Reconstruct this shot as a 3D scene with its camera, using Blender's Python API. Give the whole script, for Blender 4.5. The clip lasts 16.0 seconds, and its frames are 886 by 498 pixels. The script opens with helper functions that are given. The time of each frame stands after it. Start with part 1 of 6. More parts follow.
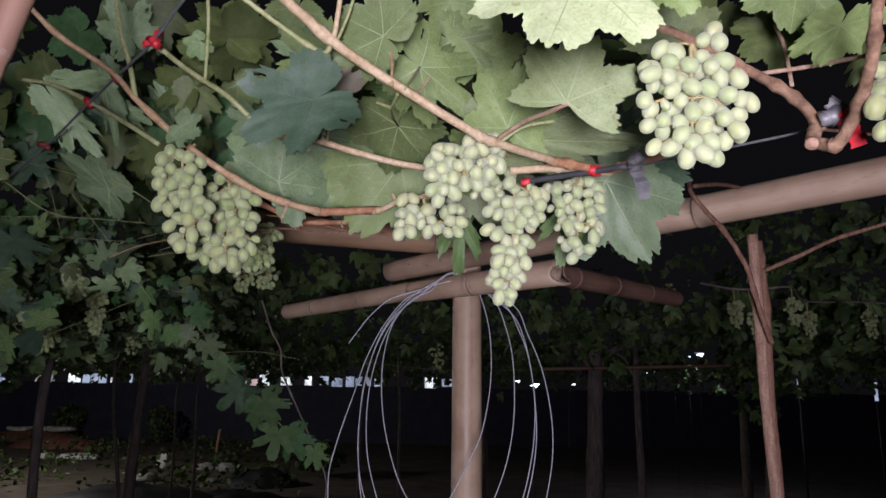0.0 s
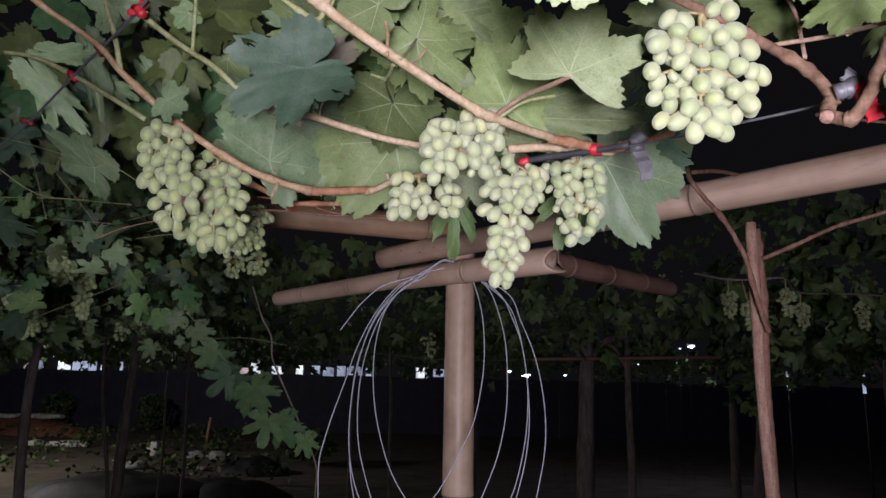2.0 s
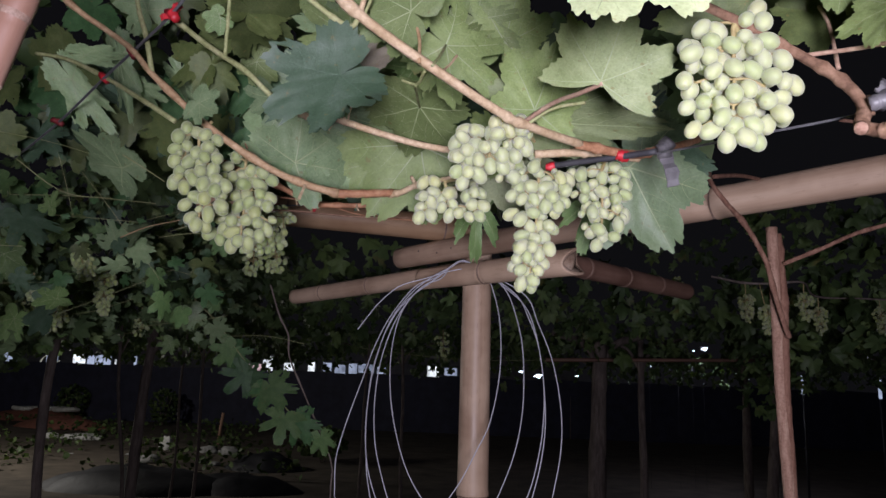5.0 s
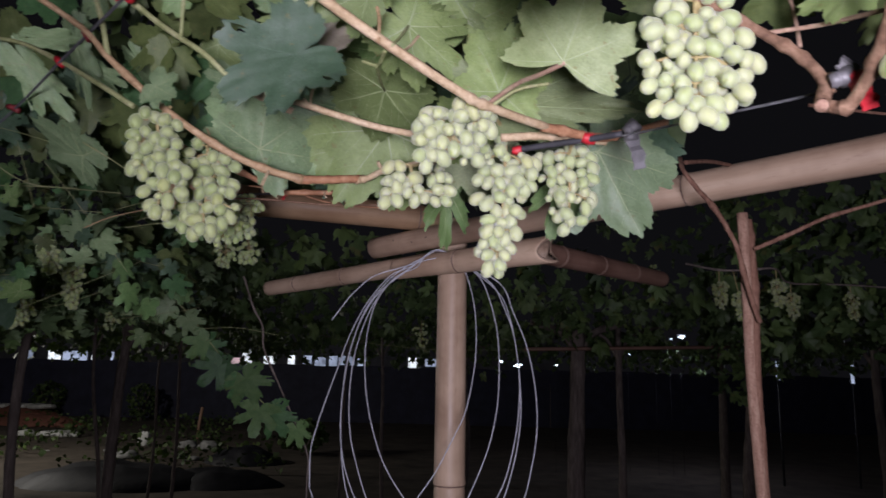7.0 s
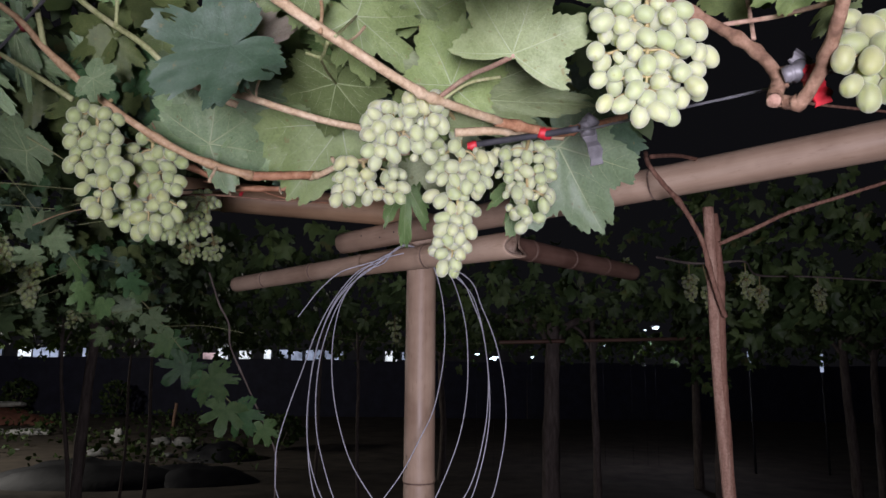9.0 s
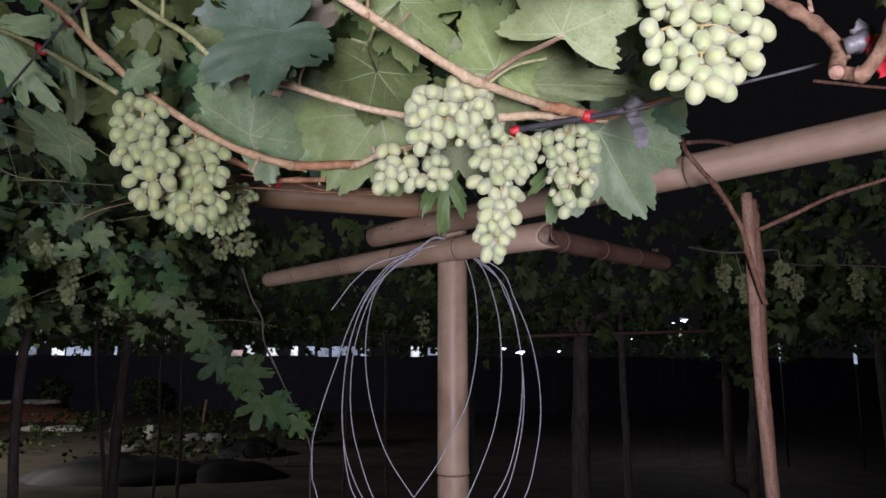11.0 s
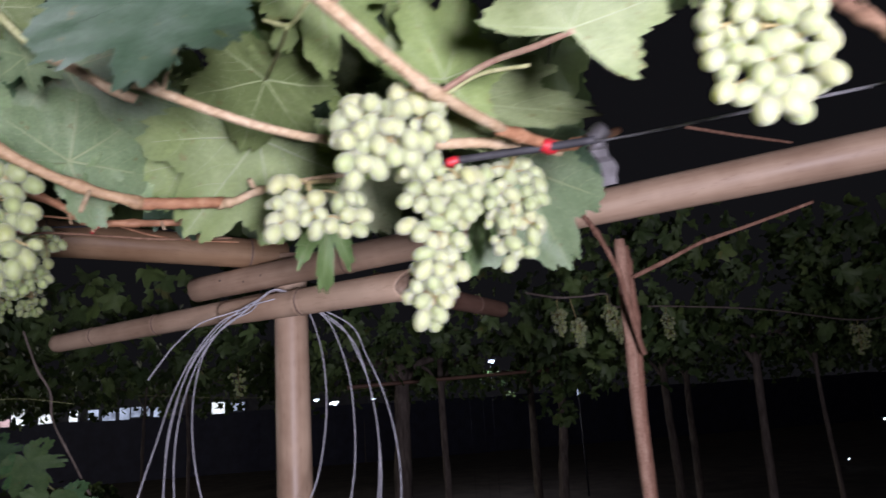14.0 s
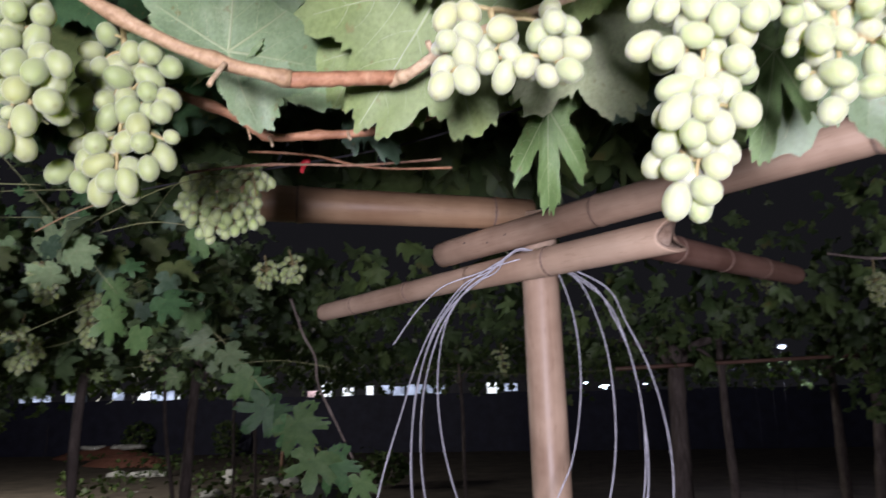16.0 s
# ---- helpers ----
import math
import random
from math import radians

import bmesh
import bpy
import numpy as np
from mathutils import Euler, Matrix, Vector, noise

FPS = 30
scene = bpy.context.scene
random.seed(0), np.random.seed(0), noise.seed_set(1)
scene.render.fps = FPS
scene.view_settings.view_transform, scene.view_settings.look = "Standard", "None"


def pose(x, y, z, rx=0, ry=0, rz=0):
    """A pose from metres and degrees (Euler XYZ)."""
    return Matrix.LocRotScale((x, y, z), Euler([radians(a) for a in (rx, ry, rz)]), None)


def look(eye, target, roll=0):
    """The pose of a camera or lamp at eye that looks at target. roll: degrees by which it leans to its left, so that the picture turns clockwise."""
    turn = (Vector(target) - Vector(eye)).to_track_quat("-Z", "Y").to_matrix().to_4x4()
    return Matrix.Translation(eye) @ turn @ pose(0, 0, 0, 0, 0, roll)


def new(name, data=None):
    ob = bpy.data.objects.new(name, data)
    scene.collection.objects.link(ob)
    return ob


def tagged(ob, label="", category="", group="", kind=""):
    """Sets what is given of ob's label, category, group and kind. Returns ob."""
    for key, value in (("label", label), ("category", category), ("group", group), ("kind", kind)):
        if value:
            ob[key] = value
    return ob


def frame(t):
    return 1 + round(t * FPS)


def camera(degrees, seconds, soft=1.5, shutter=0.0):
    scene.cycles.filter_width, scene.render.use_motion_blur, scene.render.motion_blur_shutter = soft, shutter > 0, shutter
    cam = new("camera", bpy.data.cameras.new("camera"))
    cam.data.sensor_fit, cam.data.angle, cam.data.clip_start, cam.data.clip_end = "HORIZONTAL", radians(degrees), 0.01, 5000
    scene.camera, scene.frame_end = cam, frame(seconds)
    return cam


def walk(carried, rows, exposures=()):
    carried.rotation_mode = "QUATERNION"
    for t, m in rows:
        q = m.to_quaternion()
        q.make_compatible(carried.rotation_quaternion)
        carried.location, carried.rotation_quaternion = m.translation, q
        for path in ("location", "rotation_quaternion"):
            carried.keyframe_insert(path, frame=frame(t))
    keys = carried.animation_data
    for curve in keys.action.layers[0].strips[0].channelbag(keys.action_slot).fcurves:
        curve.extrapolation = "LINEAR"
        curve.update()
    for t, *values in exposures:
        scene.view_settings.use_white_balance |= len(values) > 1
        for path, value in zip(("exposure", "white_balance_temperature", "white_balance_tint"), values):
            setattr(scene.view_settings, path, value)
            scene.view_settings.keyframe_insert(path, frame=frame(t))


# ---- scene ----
cam = camera(64.7, 16.0, 1.5, 0.65)
PATH = [
    (0, (0.086, 0.08, 1.646), (-0.007, 2.036, 2.053), 0.9),
    (0.5, (0.085, 0.084, 1.641), (-0.019, 2.043, 2.031), 1.2),
    (1, (0.081, 0.089, 1.64), (-0.006, 2.051, 2.018), 1.3),
    (1.5, (0.082, 0.1, 1.64), (0.001, 2.062, 2.02), 1.4),
    (2, (0.082, 0.105, 1.64), (0.011, 2.067, 2.021), 1.3),
    (2.5, (0.093, 0.112, 1.639), (0.045, 2.076, 2.018), 1.4),
    (3, (0.086, 0.108, 1.64), (0.036, 2.071, 2.018), 1.7),
    (3.5, (0.079, 0.102, 1.644), (0.044, 2.065, 2.028), 1.8),
    (4, (0.074, 0.097, 1.643), (0.015, 2.06, 2.024), 1.9),
    (6.5, (0.064, 0.102, 1.645), (-0.06, 2.065, 2.01), 2.2),
    (7, (0.082, 0.11, 1.64), (0.034, 2.078, 1.994), 1.3),
    (7.5, (0.1, 0.12, 1.649), (0.084, 2.09, 1.995), 0.5),
    (8, (0.107, 0.13, 1.654), (0.127, 2.097, 2.012), 0.9),
    (8.5, (0.108, 0.132, 1.653), (0.13, 2.102, 2.0), 0.8),
    (11, (0.085, 0.135, 1.641), (0.035, 2.109, 1.963), 0.2),
    (11.5, (0.083, 0.141, 1.643), (0.011, 2.113, 1.972), 0.4),
    (12, (0.095, 0.153, 1.645), (0.081, 2.124, 1.981), 0.3),
    (12.5, (0.114, 0.154, 1.65), (0.191, 2.122, 2.002), -0.2),
    (13, (0.116, 0.192, 1.652), (0.415, 2.131, 2.039), 0.0),
    (13.5, (0.071, 0.246, 1.682), (0.567, 2.138, 2.099), -2.3),
    (14, (-0.01, 0.31, 1.686), (0.489, 2.198, 2.119), -3.7),
    (14.5, (-0.053, 0.365, 1.673), (0.33, 2.291, 2.053), -4.1),
    (15, (-0.043, 0.413, 1.675), (0.045, 2.362, 2.117), -4.2),
    (15.5, (0.018, 0.483, 1.673), (-0.08, 2.431, 2.115), -2.2),
    (16, (0.041, 0.514, 1.661), (-0.207, 2.453, 2.083), -1.2),
]
EXPOSURES = [(0.0, 0.0), (12.5, 0.0), (13.5, 0.3), (14.5, 0.6), (16.0, 0.9)]
walk(cam, [(t, look(eye, target, roll)) for t, eye, target, roll in PATH], EXPOSURES)

# ---- night sky and the hand torch that lights the arbour ----
world = bpy.data.worlds.new("night")
scene.world = world
world.use_nodes = True
world.node_tree.nodes["Background"].inputs[0].default_value = (0.16, 0.158, 0.195, 1)
world.node_tree.nodes["Background"].inputs[1].default_value = 0.026

torch = bpy.data.lights.new("torch", "AREA")
torch.energy, torch.color = 14.3, (1.0, 0.935, 1.15)
torch.shape, torch.size, torch.spread = "DISK", 0.24, radians(118)
torch_ob = new("torch", torch)
torch_ob.matrix_world = look((0.11, -0.44, 1.49), (0.22, 1.0, 1.745))

# ---- materials ----
def material(name, rough=0.6, metal=0.0, spec=0.5):
    m = bpy.data.materials.new(name)
    m.use_nodes = True
    nt = m.node_tree
    b = nt.nodes["Principled BSDF"]
    b.inputs["Roughness"].default_value = rough
    b.inputs["Metallic"].default_value = metal
    b.inputs["Specular IOR Level"].default_value = spec
    return m, nt, b


def noise_tex(nt, scale, detail=4.0, stretch=None, rough=0.6):
    tc = nt.nodes.new("ShaderNodeTexCoord")
    mp = nt.nodes.new("ShaderNodeMapping")
    if stretch:
        mp.inputs["Scale"].default_value = stretch
    nz = nt.nodes.new("ShaderNodeTexNoise")
    nz.inputs["Scale"].default_value, nz.inputs["Detail"].default_value = scale, detail
    nz.inputs["Roughness"].default_value = rough
    nt.links.new(tc.outputs["Object"], mp.inputs["Vector"])
    nt.links.new(mp.outputs["Vector"], nz.inputs["Vector"])
    return nz.outputs["Fac"]


def ramp(nt, fac, *stops):
    r = nt.nodes.new("ShaderNodeValToRGB")
    el = r.color_ramp.elements
    while len(el) < len(stops):
        el.new(0.5)
    for e, (at, col) in zip(el, stops):
        e.position, e.color = at, (*col, 1)
    nt.links.new(fac, r.inputs["Fac"])
    return r.outputs["Color"]


def mix(nt, a, b, fac, mode="MIX"):
    n = nt.nodes.new("ShaderNodeMix")
    n.data_type, n.blend_type = "RGBA", mode
    if isinstance(fac, float):
        n.inputs[0].default_value = fac
    else:
        nt.links.new(fac, n.inputs[0])
    for k, v in ((6, a), (7, b)):
        if isinstance(v, tuple):
            n.inputs[k].default_value = (*v, 1)
        else:
            nt.links.new(v, n.inputs[k])
    return n.outputs[2]


def bump(nt, b, height, strength=0.3, dist=0.002):
    n = nt.nodes.new("ShaderNodeBump")
    n.inputs["Strength"].default_value, n.inputs["Distance"].default_value = strength, dist
    nt.links.new(height, n.inputs["Height"])
    nt.links.new(n.outputs["Normal"], b.inputs["Normal"])


def vary(nt, colour, amount=0.35):
    """Lightens or darkens a colour from object to object."""
    info = nt.nodes.new("ShaderNodeObjectInfo")
    lo, hi = 1 - amount, 1 + amount * 0.5
    tone = ramp(nt, info.outputs["Random"], (0.0, (lo, lo, lo)), (1.0, (hi, hi, hi * 0.95)))
    return mix(nt, colour, tone, 1.0, "MULTIPLY")


def leaf_material(name, dark, mid, light, vary_by=0.32, islands=False, translucent=0.18, rough=0.55):
    m, nt, b = material(name, rough, 0, 0.35)
    blotch = noise_tex(nt, 3.2, 5)
    fine = noise_tex(nt, 34.0, 4)
    col = ramp(nt, blotch, (0.3, dark), (0.52, mid), (0.75, light))
    speck = ramp(nt, fine, (0.3, (0.78, 0.78, 0.74)), (0.6, (1.0, 1.0, 1.0)), (0.78, (1.06, 1.04, 0.9)))
    col = mix(nt, col, speck, 1.0, "MULTIPLY")
    spot = ramp(nt, noise_tex(nt, 9.0, 2), (0.66, (0, 0, 0)), (0.71, (0.55, 0.55, 0.55)))
    col = mix(nt, col, (0.17, 0.135, 0.05), spot)
    if islands:
        g = nt.nodes.new("ShaderNodeNewGeometry")
        tone = ramp(nt, g.outputs["Random Per Island"], (0.0, (0.45, 0.5, 0.45)), (0.6, (1, 1, 1)), (1.0, (1.35, 1.3, 1.05)))
        col = mix(nt, col, tone, 1.0, "MULTIPLY")
    else:
        col = vary(nt, col, vary_by)
    nt.links.new(col, b.inputs["Base Color"])
    bump(nt, b, fine, 0.14, 0.006)
    tr = nt.nodes.new("ShaderNodeBsdfTranslucent")
    nt.links.new(mix(nt, col, (0.85, 1.0, 0.35), 1.0, "MULTIPLY"), tr.inputs["Color"])
    mx = nt.nodes.new("ShaderNodeMixShader")
    mx.inputs[0].default_value = translucent
    out = nt.nodes["Material Output"]
    nt.links.new(b.outputs[0], mx.inputs[1])
    nt.links.new(tr.outputs[0], mx.inputs[2])
    nt.links.new(mx.outputs[0], out.inputs["Surface"])
    return m


LEAF = leaf_material("leaf_underside", (0.151, 0.205, 0.074), (0.197, 0.262, 0.098), (0.255, 0.321, 0.134))
# Bluish upper-side green, with the near leaf's shade put into the colour.
LEAF_TEAL = leaf_material("leaf_upper_side_shaded", (0.045, 0.09, 0.048), (0.075, 0.125, 0.078), (0.12, 0.168, 0.128), rough=0.5)
LEAF_PALE = leaf_material("leaf_pale", (0.155, 0.230, 0.118), (0.213, 0.300, 0.161), (0.291, 0.374, 0.221), rough=0.45)
LEAF_FRESH = leaf_material("leaf_fresh", (0.11, 0.19, 0.06), (0.15, 0.24, 0.085), (0.20, 0.29, 0.12))
# Paler leaf copy: strong torch light on two leaves is put into the colour.
LEAF_LIT = leaf_material("leaf_lit_underside", (0.322, 0.374, 0.208), (0.384, 0.439, 0.259), (0.446, 0.492, 0.310))
# Lighter copy for two blades near the torch, their brightness put into the colour.
LEAF_BRIGHTENED = leaf_material("leaf_brightened", (0.197, 0.251, 0.108), (0.249, 0.305, 0.146), (0.301, 0.358, 0.188))
# Darkened leaf copy: weak torch light at the upper corners is put into colour.
LEAF_OLIVE_DIM = leaf_material("leaf_olive_dimmed", (0.06, 0.085, 0.026), (0.09, 0.118, 0.04), (0.13, 0.155, 0.062))
LEAF_THICKET = leaf_material("leaf_thicket", (0.075, 0.125, 0.052), (0.14, 0.205, 0.092), (0.26, 0.335, 0.2), islands=True)
# Deep green of the shoot; also puts weak light at the left into colour.
LEAF_DEEP_DIM = leaf_material("leaf_deep_green_dim", (0.035, 0.09, 0.032), (0.06, 0.135, 0.052), (0.09, 0.175, 0.075))
LEAF_SHOOT = leaf_material("leaf_young_shoot", (0.075, 0.15, 0.05), (0.11, 0.195, 0.07), (0.155, 0.245, 0.10))
LEAF_DULL = leaf_material("leaf_dull", (0.14, 0.12, 0.095), (0.17, 0.15, 0.12), (0.21, 0.2, 0.15))
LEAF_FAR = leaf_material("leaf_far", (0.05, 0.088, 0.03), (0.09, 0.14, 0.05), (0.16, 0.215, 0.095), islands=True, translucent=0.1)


def vein_material():
    m, nt, b = material("leaf_vein", 0.5)
    n = noise_tex(nt, 8, 2)
    nt.links.new(ramp(nt, n, (0.3, (0.20, 0.25, 0.115)), (0.7, (0.245, 0.295, 0.145))), b.inputs["Base Color"])
    return m


VEIN = vein_material()


def berry_material(name, a, bcol, c):
    m, nt, b = material(name, 0.5, 0, 0.3)
    n = noise_tex(nt, 60, 3)
    f = noise_tex(nt, 420, 3)
    col = ramp(nt, n, (0.28, a), (0.5, bcol), (0.75, c))
    info = nt.nodes.new("ShaderNodeObjectInfo")
    tone = ramp(nt, info.outputs["Random"], (0.0, (0.84, 0.9, 0.78)), (0.55, (1, 1, 1)), (0.93, (1.04, 1.02, 0.98)), (1.0, (1.05, 1.0, 0.88)))
    col = mix(nt, col, tone, 1.0, "MULTIPLY")
    bloom = ramp(nt, f, (0.45, (1, 1, 1)), (0.68, (1.06, 1.06, 1.1)))
    tc = nt.nodes.new("ShaderNodeTexCoord")
    xyz = nt.nodes.new("ShaderNodeSeparateXYZ")
    nt.links.new(tc.outputs["Generated"], xyz.inputs[0])
    scar = ramp(nt, xyz.outputs["Z"], (0.986, (1, 1, 1)), (0.993, (0.6, 0.48, 0.34)))
    col = mix(nt, col, scar, 0.4, "MULTIPLY")
    nt.links.new(mix(nt, col, bloom, 1.0, "MULTIPLY"), b.inputs["Base Color"])
    b.inputs["Subsurface Weight"].default_value = 0.9
    b.inputs["Subsurface Radius"].default_value = (0.9, 1.0, 0.45)
    b.inputs["Subsurface Scale"].default_value = 0.02
    nt.links.new(ramp(nt, n, (0.3, (0.42,) * 3), (0.7, (0.6,) * 3)), b.inputs["Roughness"])
    b.inputs["Sheen Weight"].default_value = 0.3
    b.inputs["Sheen Roughness"].default_value = 0.55
    b.inputs["Sheen Tint"].default_value = (0.86, 0.92, 0.72, 1)
    return m


BERRY = berry_material("grape_skin", (0.295, 0.323, 0.185), (0.337, 0.366, 0.22), (0.383, 0.408, 0.262))
# Darker, greener grape copy: weak light on side and back bunches put in colour.
BERRY_DIM = berry_material("dimmed_green_grape_skin", (0.22, 0.253, 0.122), (0.258, 0.294, 0.148), (0.30, 0.336, 0.182))
BERRY_GOLD = berry_material("golden_grape_skin", (0.195, 0.212, 0.104), (0.225, 0.242, 0.125), (0.26, 0.274, 0.15))
BERRY_GREEN = berry_material("unripe_grape_skin", (0.29, 0.36, 0.16), (0.36, 0.43, 0.21), (0.43, 0.49, 0.27))


def stem_material(name, a, bcol, c, along=(30, 30, 3), rough=0.6):
    m, nt, b = material(name, rough, 0, 0.3)
    n = noise_tex(nt, 9, 5, along)
    f = noise_tex(nt, 240, 4)
    col = ramp(nt, n, (0.3, a), (0.5, bcol), (0.72, c))
    col = mix(nt, col, ramp(nt, f, (0.35, (0.72, 0.68, 0.64)), (0.6, (1, 1, 1))), 1.0, "MULTIPLY")
    nt.links.new(col, b.inputs["Base Color"])
    bump(nt, b, f, 0.5, 0.002)
    return m


CANE_TAN = stem_material("cane_tan", (0.35, 0.255, 0.145), (0.44, 0.335, 0.21), (0.52, 0.425, 0.29), (6, 6, 6))
CANE_MID = stem_material("cane_ochre", (0.24, 0.155, 0.082), (0.345, 0.235, 0.13), (0.44, 0.32, 0.19), (6, 6, 6))
CANE_BROWN = stem_material("cane_brown", (0.10, 0.055, 0.034), (0.19, 0.112, 0.07), (0.30, 0.19, 0.125), (9, 9, 9), 0.85)
CANE_RED = stem_material("cane_red", (0.21, 0.10, 0.052), (0.32, 0.165, 0.088), (0.42, 0.26, 0.155), (6, 6, 6))
CANE_GREEN = stem_material("shoot_green", (0.19, 0.22, 0.09), (0.27, 0.29, 0.135), (0.34, 0.34, 0.19), (6, 6, 6))
CANE_PINK = stem_material("petiole_pink", (0.25, 0.16, 0.11), (0.33, 0.22, 0.16), (0.38, 0.3, 0.2), (6, 6, 6))
BARK = stem_material("vine_bark", (0.115, 0.055, 0.036), (0.19, 0.10, 0.068), (0.28, 0.165, 0.115), (14, 14, 2), 0.85)
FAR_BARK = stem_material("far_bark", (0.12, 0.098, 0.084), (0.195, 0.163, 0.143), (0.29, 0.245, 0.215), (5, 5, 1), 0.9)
STAKE = stem_material("stake_wood", (0.22, 0.125, 0.085), (0.32, 0.195, 0.14), (0.41, 0.28, 0.205), (20, 20, 1.5), 0.75)
RACHIS = stem_material("bunch_stem", (0.28, 0.22, 0.10), (0.33, 0.28, 0.13), (0.38, 0.30, 0.15), (6, 6, 6))


def bamboo_material(name, a, bcol, c):
    m, nt, b = material(name, 0.45, 0, 0.4)
    g = noise_tex(nt, 5, 5, (9, 9, 0.6))
    s = noise_tex(nt, 3.5, 4)
    f = noise_tex(nt, 160, 4, (1, 1, 0.2))
    col = ramp(nt, g, (0.2, a), (0.5, bcol), (0.8, c))
    col = mix(nt, col, ramp(nt, s, (0.3, (0.6, 0.55, 0.53)), (0.56, (1, 1, 1)), (0.8, (1.1, 1.09, 1.1))), 1.0, "MULTIPLY")
    col = mix(nt, col, ramp(nt, f, (0.3, (0.86, 0.83, 0.81)), (0.42, (1, 1, 1))), 1.0, "MULTIPLY")
    nt.links.new(vary(nt, col, 0.1), b.inputs["Base Color"])
    nt.links.new(ramp(nt, s, (0.3, (0.38,) * 3), (0.7, (0.62,) * 3)), b.inputs["Roughness"])
    bump(nt, b, g, 0.25, 0.003)
    return m


BAMBOO = bamboo_material("bamboo_grey_pink", (0.57, 0.404, 0.280), (0.69, 0.505, 0.356), (0.75, 0.581, 0.423))
BAMBOO_BEAM = bamboo_material("bamboo_mottled", (0.42, 0.288, 0.196), (0.55, 0.394, 0.276), (0.64, 0.485, 0.352))
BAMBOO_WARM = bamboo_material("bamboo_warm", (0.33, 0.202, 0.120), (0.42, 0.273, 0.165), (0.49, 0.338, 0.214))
# Red-brown copy, darkened to put the weak light on back poles into colour.
BAMBOO_DIM = bamboo_material("bamboo_red_dimmed", (0.20, 0.11, 0.08), (0.26, 0.15, 0.112), (0.32, 0.20, 0.155))
NODE_MAT = stem_material("bamboo_node", (0.15, 0.10, 0.075), (0.25, 0.17, 0.13), (0.36, 0.27, 0.22), (4, 4, 4))
HOLLOW = stem_material("bamboo_cut_end", (0.20, 0.13, 0.09), (0.33, 0.24, 0.17), (0.42, 0.33, 0.26), (3, 3, 3), 0.9)


def plain(name, a, c, rough=0.5, metal=0.0, scale=40.0, dist=0.001):
    m, nt, b = material(name, rough, metal)
    n = noise_tex(nt, scale, 5)
    nt.links.new(ramp(nt, n, (0.3, a), (0.7, c)), b.inputs["Base Color"])
    bump(nt, b, n, 0.3, dist)
    return m


WIRE = plain("galvanised_wire", (0.40, 0.41, 0.45), (0.66, 0.67, 0.73), 0.4, 0.15, 90)
DULL_WIRE = plain("dull_trellis_wire", (0.08, 0.08, 0.085), (0.17, 0.17, 0.18), 0.5, 0.3, 90)
HOSE = plain("black_plastic", (0.014, 0.014, 0.016), (0.035, 0.035, 0.04), 0.65, 0, 60)
DARK_RED = plain("dark_red_tape", (0.07, 0.006, 0.008), (0.16, 0.014, 0.016), 0.6, 0, 50)
RED = plain("red_tape", (0.26, 0.008, 0.014), (0.44, 0.018, 0.026), 0.5, 0, 50)
TAPE = plain("grey_clear_tape", (0.065, 0.063, 0.064), (0.135, 0.13, 0.135), 0.5, 0, 70)
SOIL = plain("soil", (0.05, 0.04, 0.03), (0.125, 0.10, 0.075), 0.95, 0, 2.2, 0.05)
TARP = plain("dark_blue_tarpaulin", (0.015, 0.016, 0.036), (0.032, 0.033, 0.07), 0.7, 0, 3.0, 0.02)
WALL = plain("dim_grey_plaster", (0.10, 0.10, 0.12), (0.17, 0.17, 0.20), 0.8, 0, 4.0, 0.01)
ROOF = plain("sheet_roof", (0.05, 0.055, 0.06), (0.10, 0.105, 0.115), 0.5, 0.3, 5.0, 0.01)
STONE = plain("pale_stone", (0.12, 0.12, 0.12), (0.40, 0.40, 0.39), 0.9, 0, 9.0, 0.02)
WHITE_STONE = plain('white_stone', (0.5, 0.5, 0.48), (0.82, 0.82, 0.8), 0.8, 0, 5.0, 0.02)
MULCH = plain("dark_mulch_sheet", (0.006, 0.006, 0.009), (0.017, 0.017, 0.022), 0.65, 0, 6.0, 0.03)
TERRACOTTA = plain("terracotta", (0.16, 0.06, 0.04), (0.26, 0.11, 0.08), 0.8, 0, 12.0, 0.01)


def glow(name, colour, strength):
    m = bpy.data.materials.new(name)
    m.use_nodes = True
    nt = m.node_tree
    nt.nodes.remove(nt.nodes["Principled BSDF"])
    e = nt.nodes.new("ShaderNodeEmission")
    n = noise_tex(nt, 2.2, 3)
    c = ramp(nt, n, (0.32, tuple(0.35 * v for v in colour)), (0.6, colour))
    nt.links.new(c, e.inputs[0])
    e.inputs[1].default_value = strength
    nt.links.new(e.outputs[0], nt.nodes["Material Output"].inputs["Surface"])
    return m


GLOW_WHITE = glow("lit_window_white", (0.86, 0.92, 1.0), 1.3)
GLOW_BLUE = glow("lit_window_bluish", (0.62, 0.72, 1.0), 0.6)
GLOW_PINK = glow("lit_window_pinkish", (1.0, 0.72, 0.78), 0.6)
GLOW_LAMP = glow("lamp_glass", (0.7, 0.84, 1.0), 6.0)


# ---- building blocks ----
def thing(name, base, label, category, group="", kind=""):
    ob = new(name)
    ob.empty_display_size = 0.02
    ob.location = base
    return tagged(ob, label, category, group, kind)


def base_of(ob):
    at = Vector(ob.location)
    while ob.parent:
        ob = ob.parent
        at += Vector(ob.location)
    return at


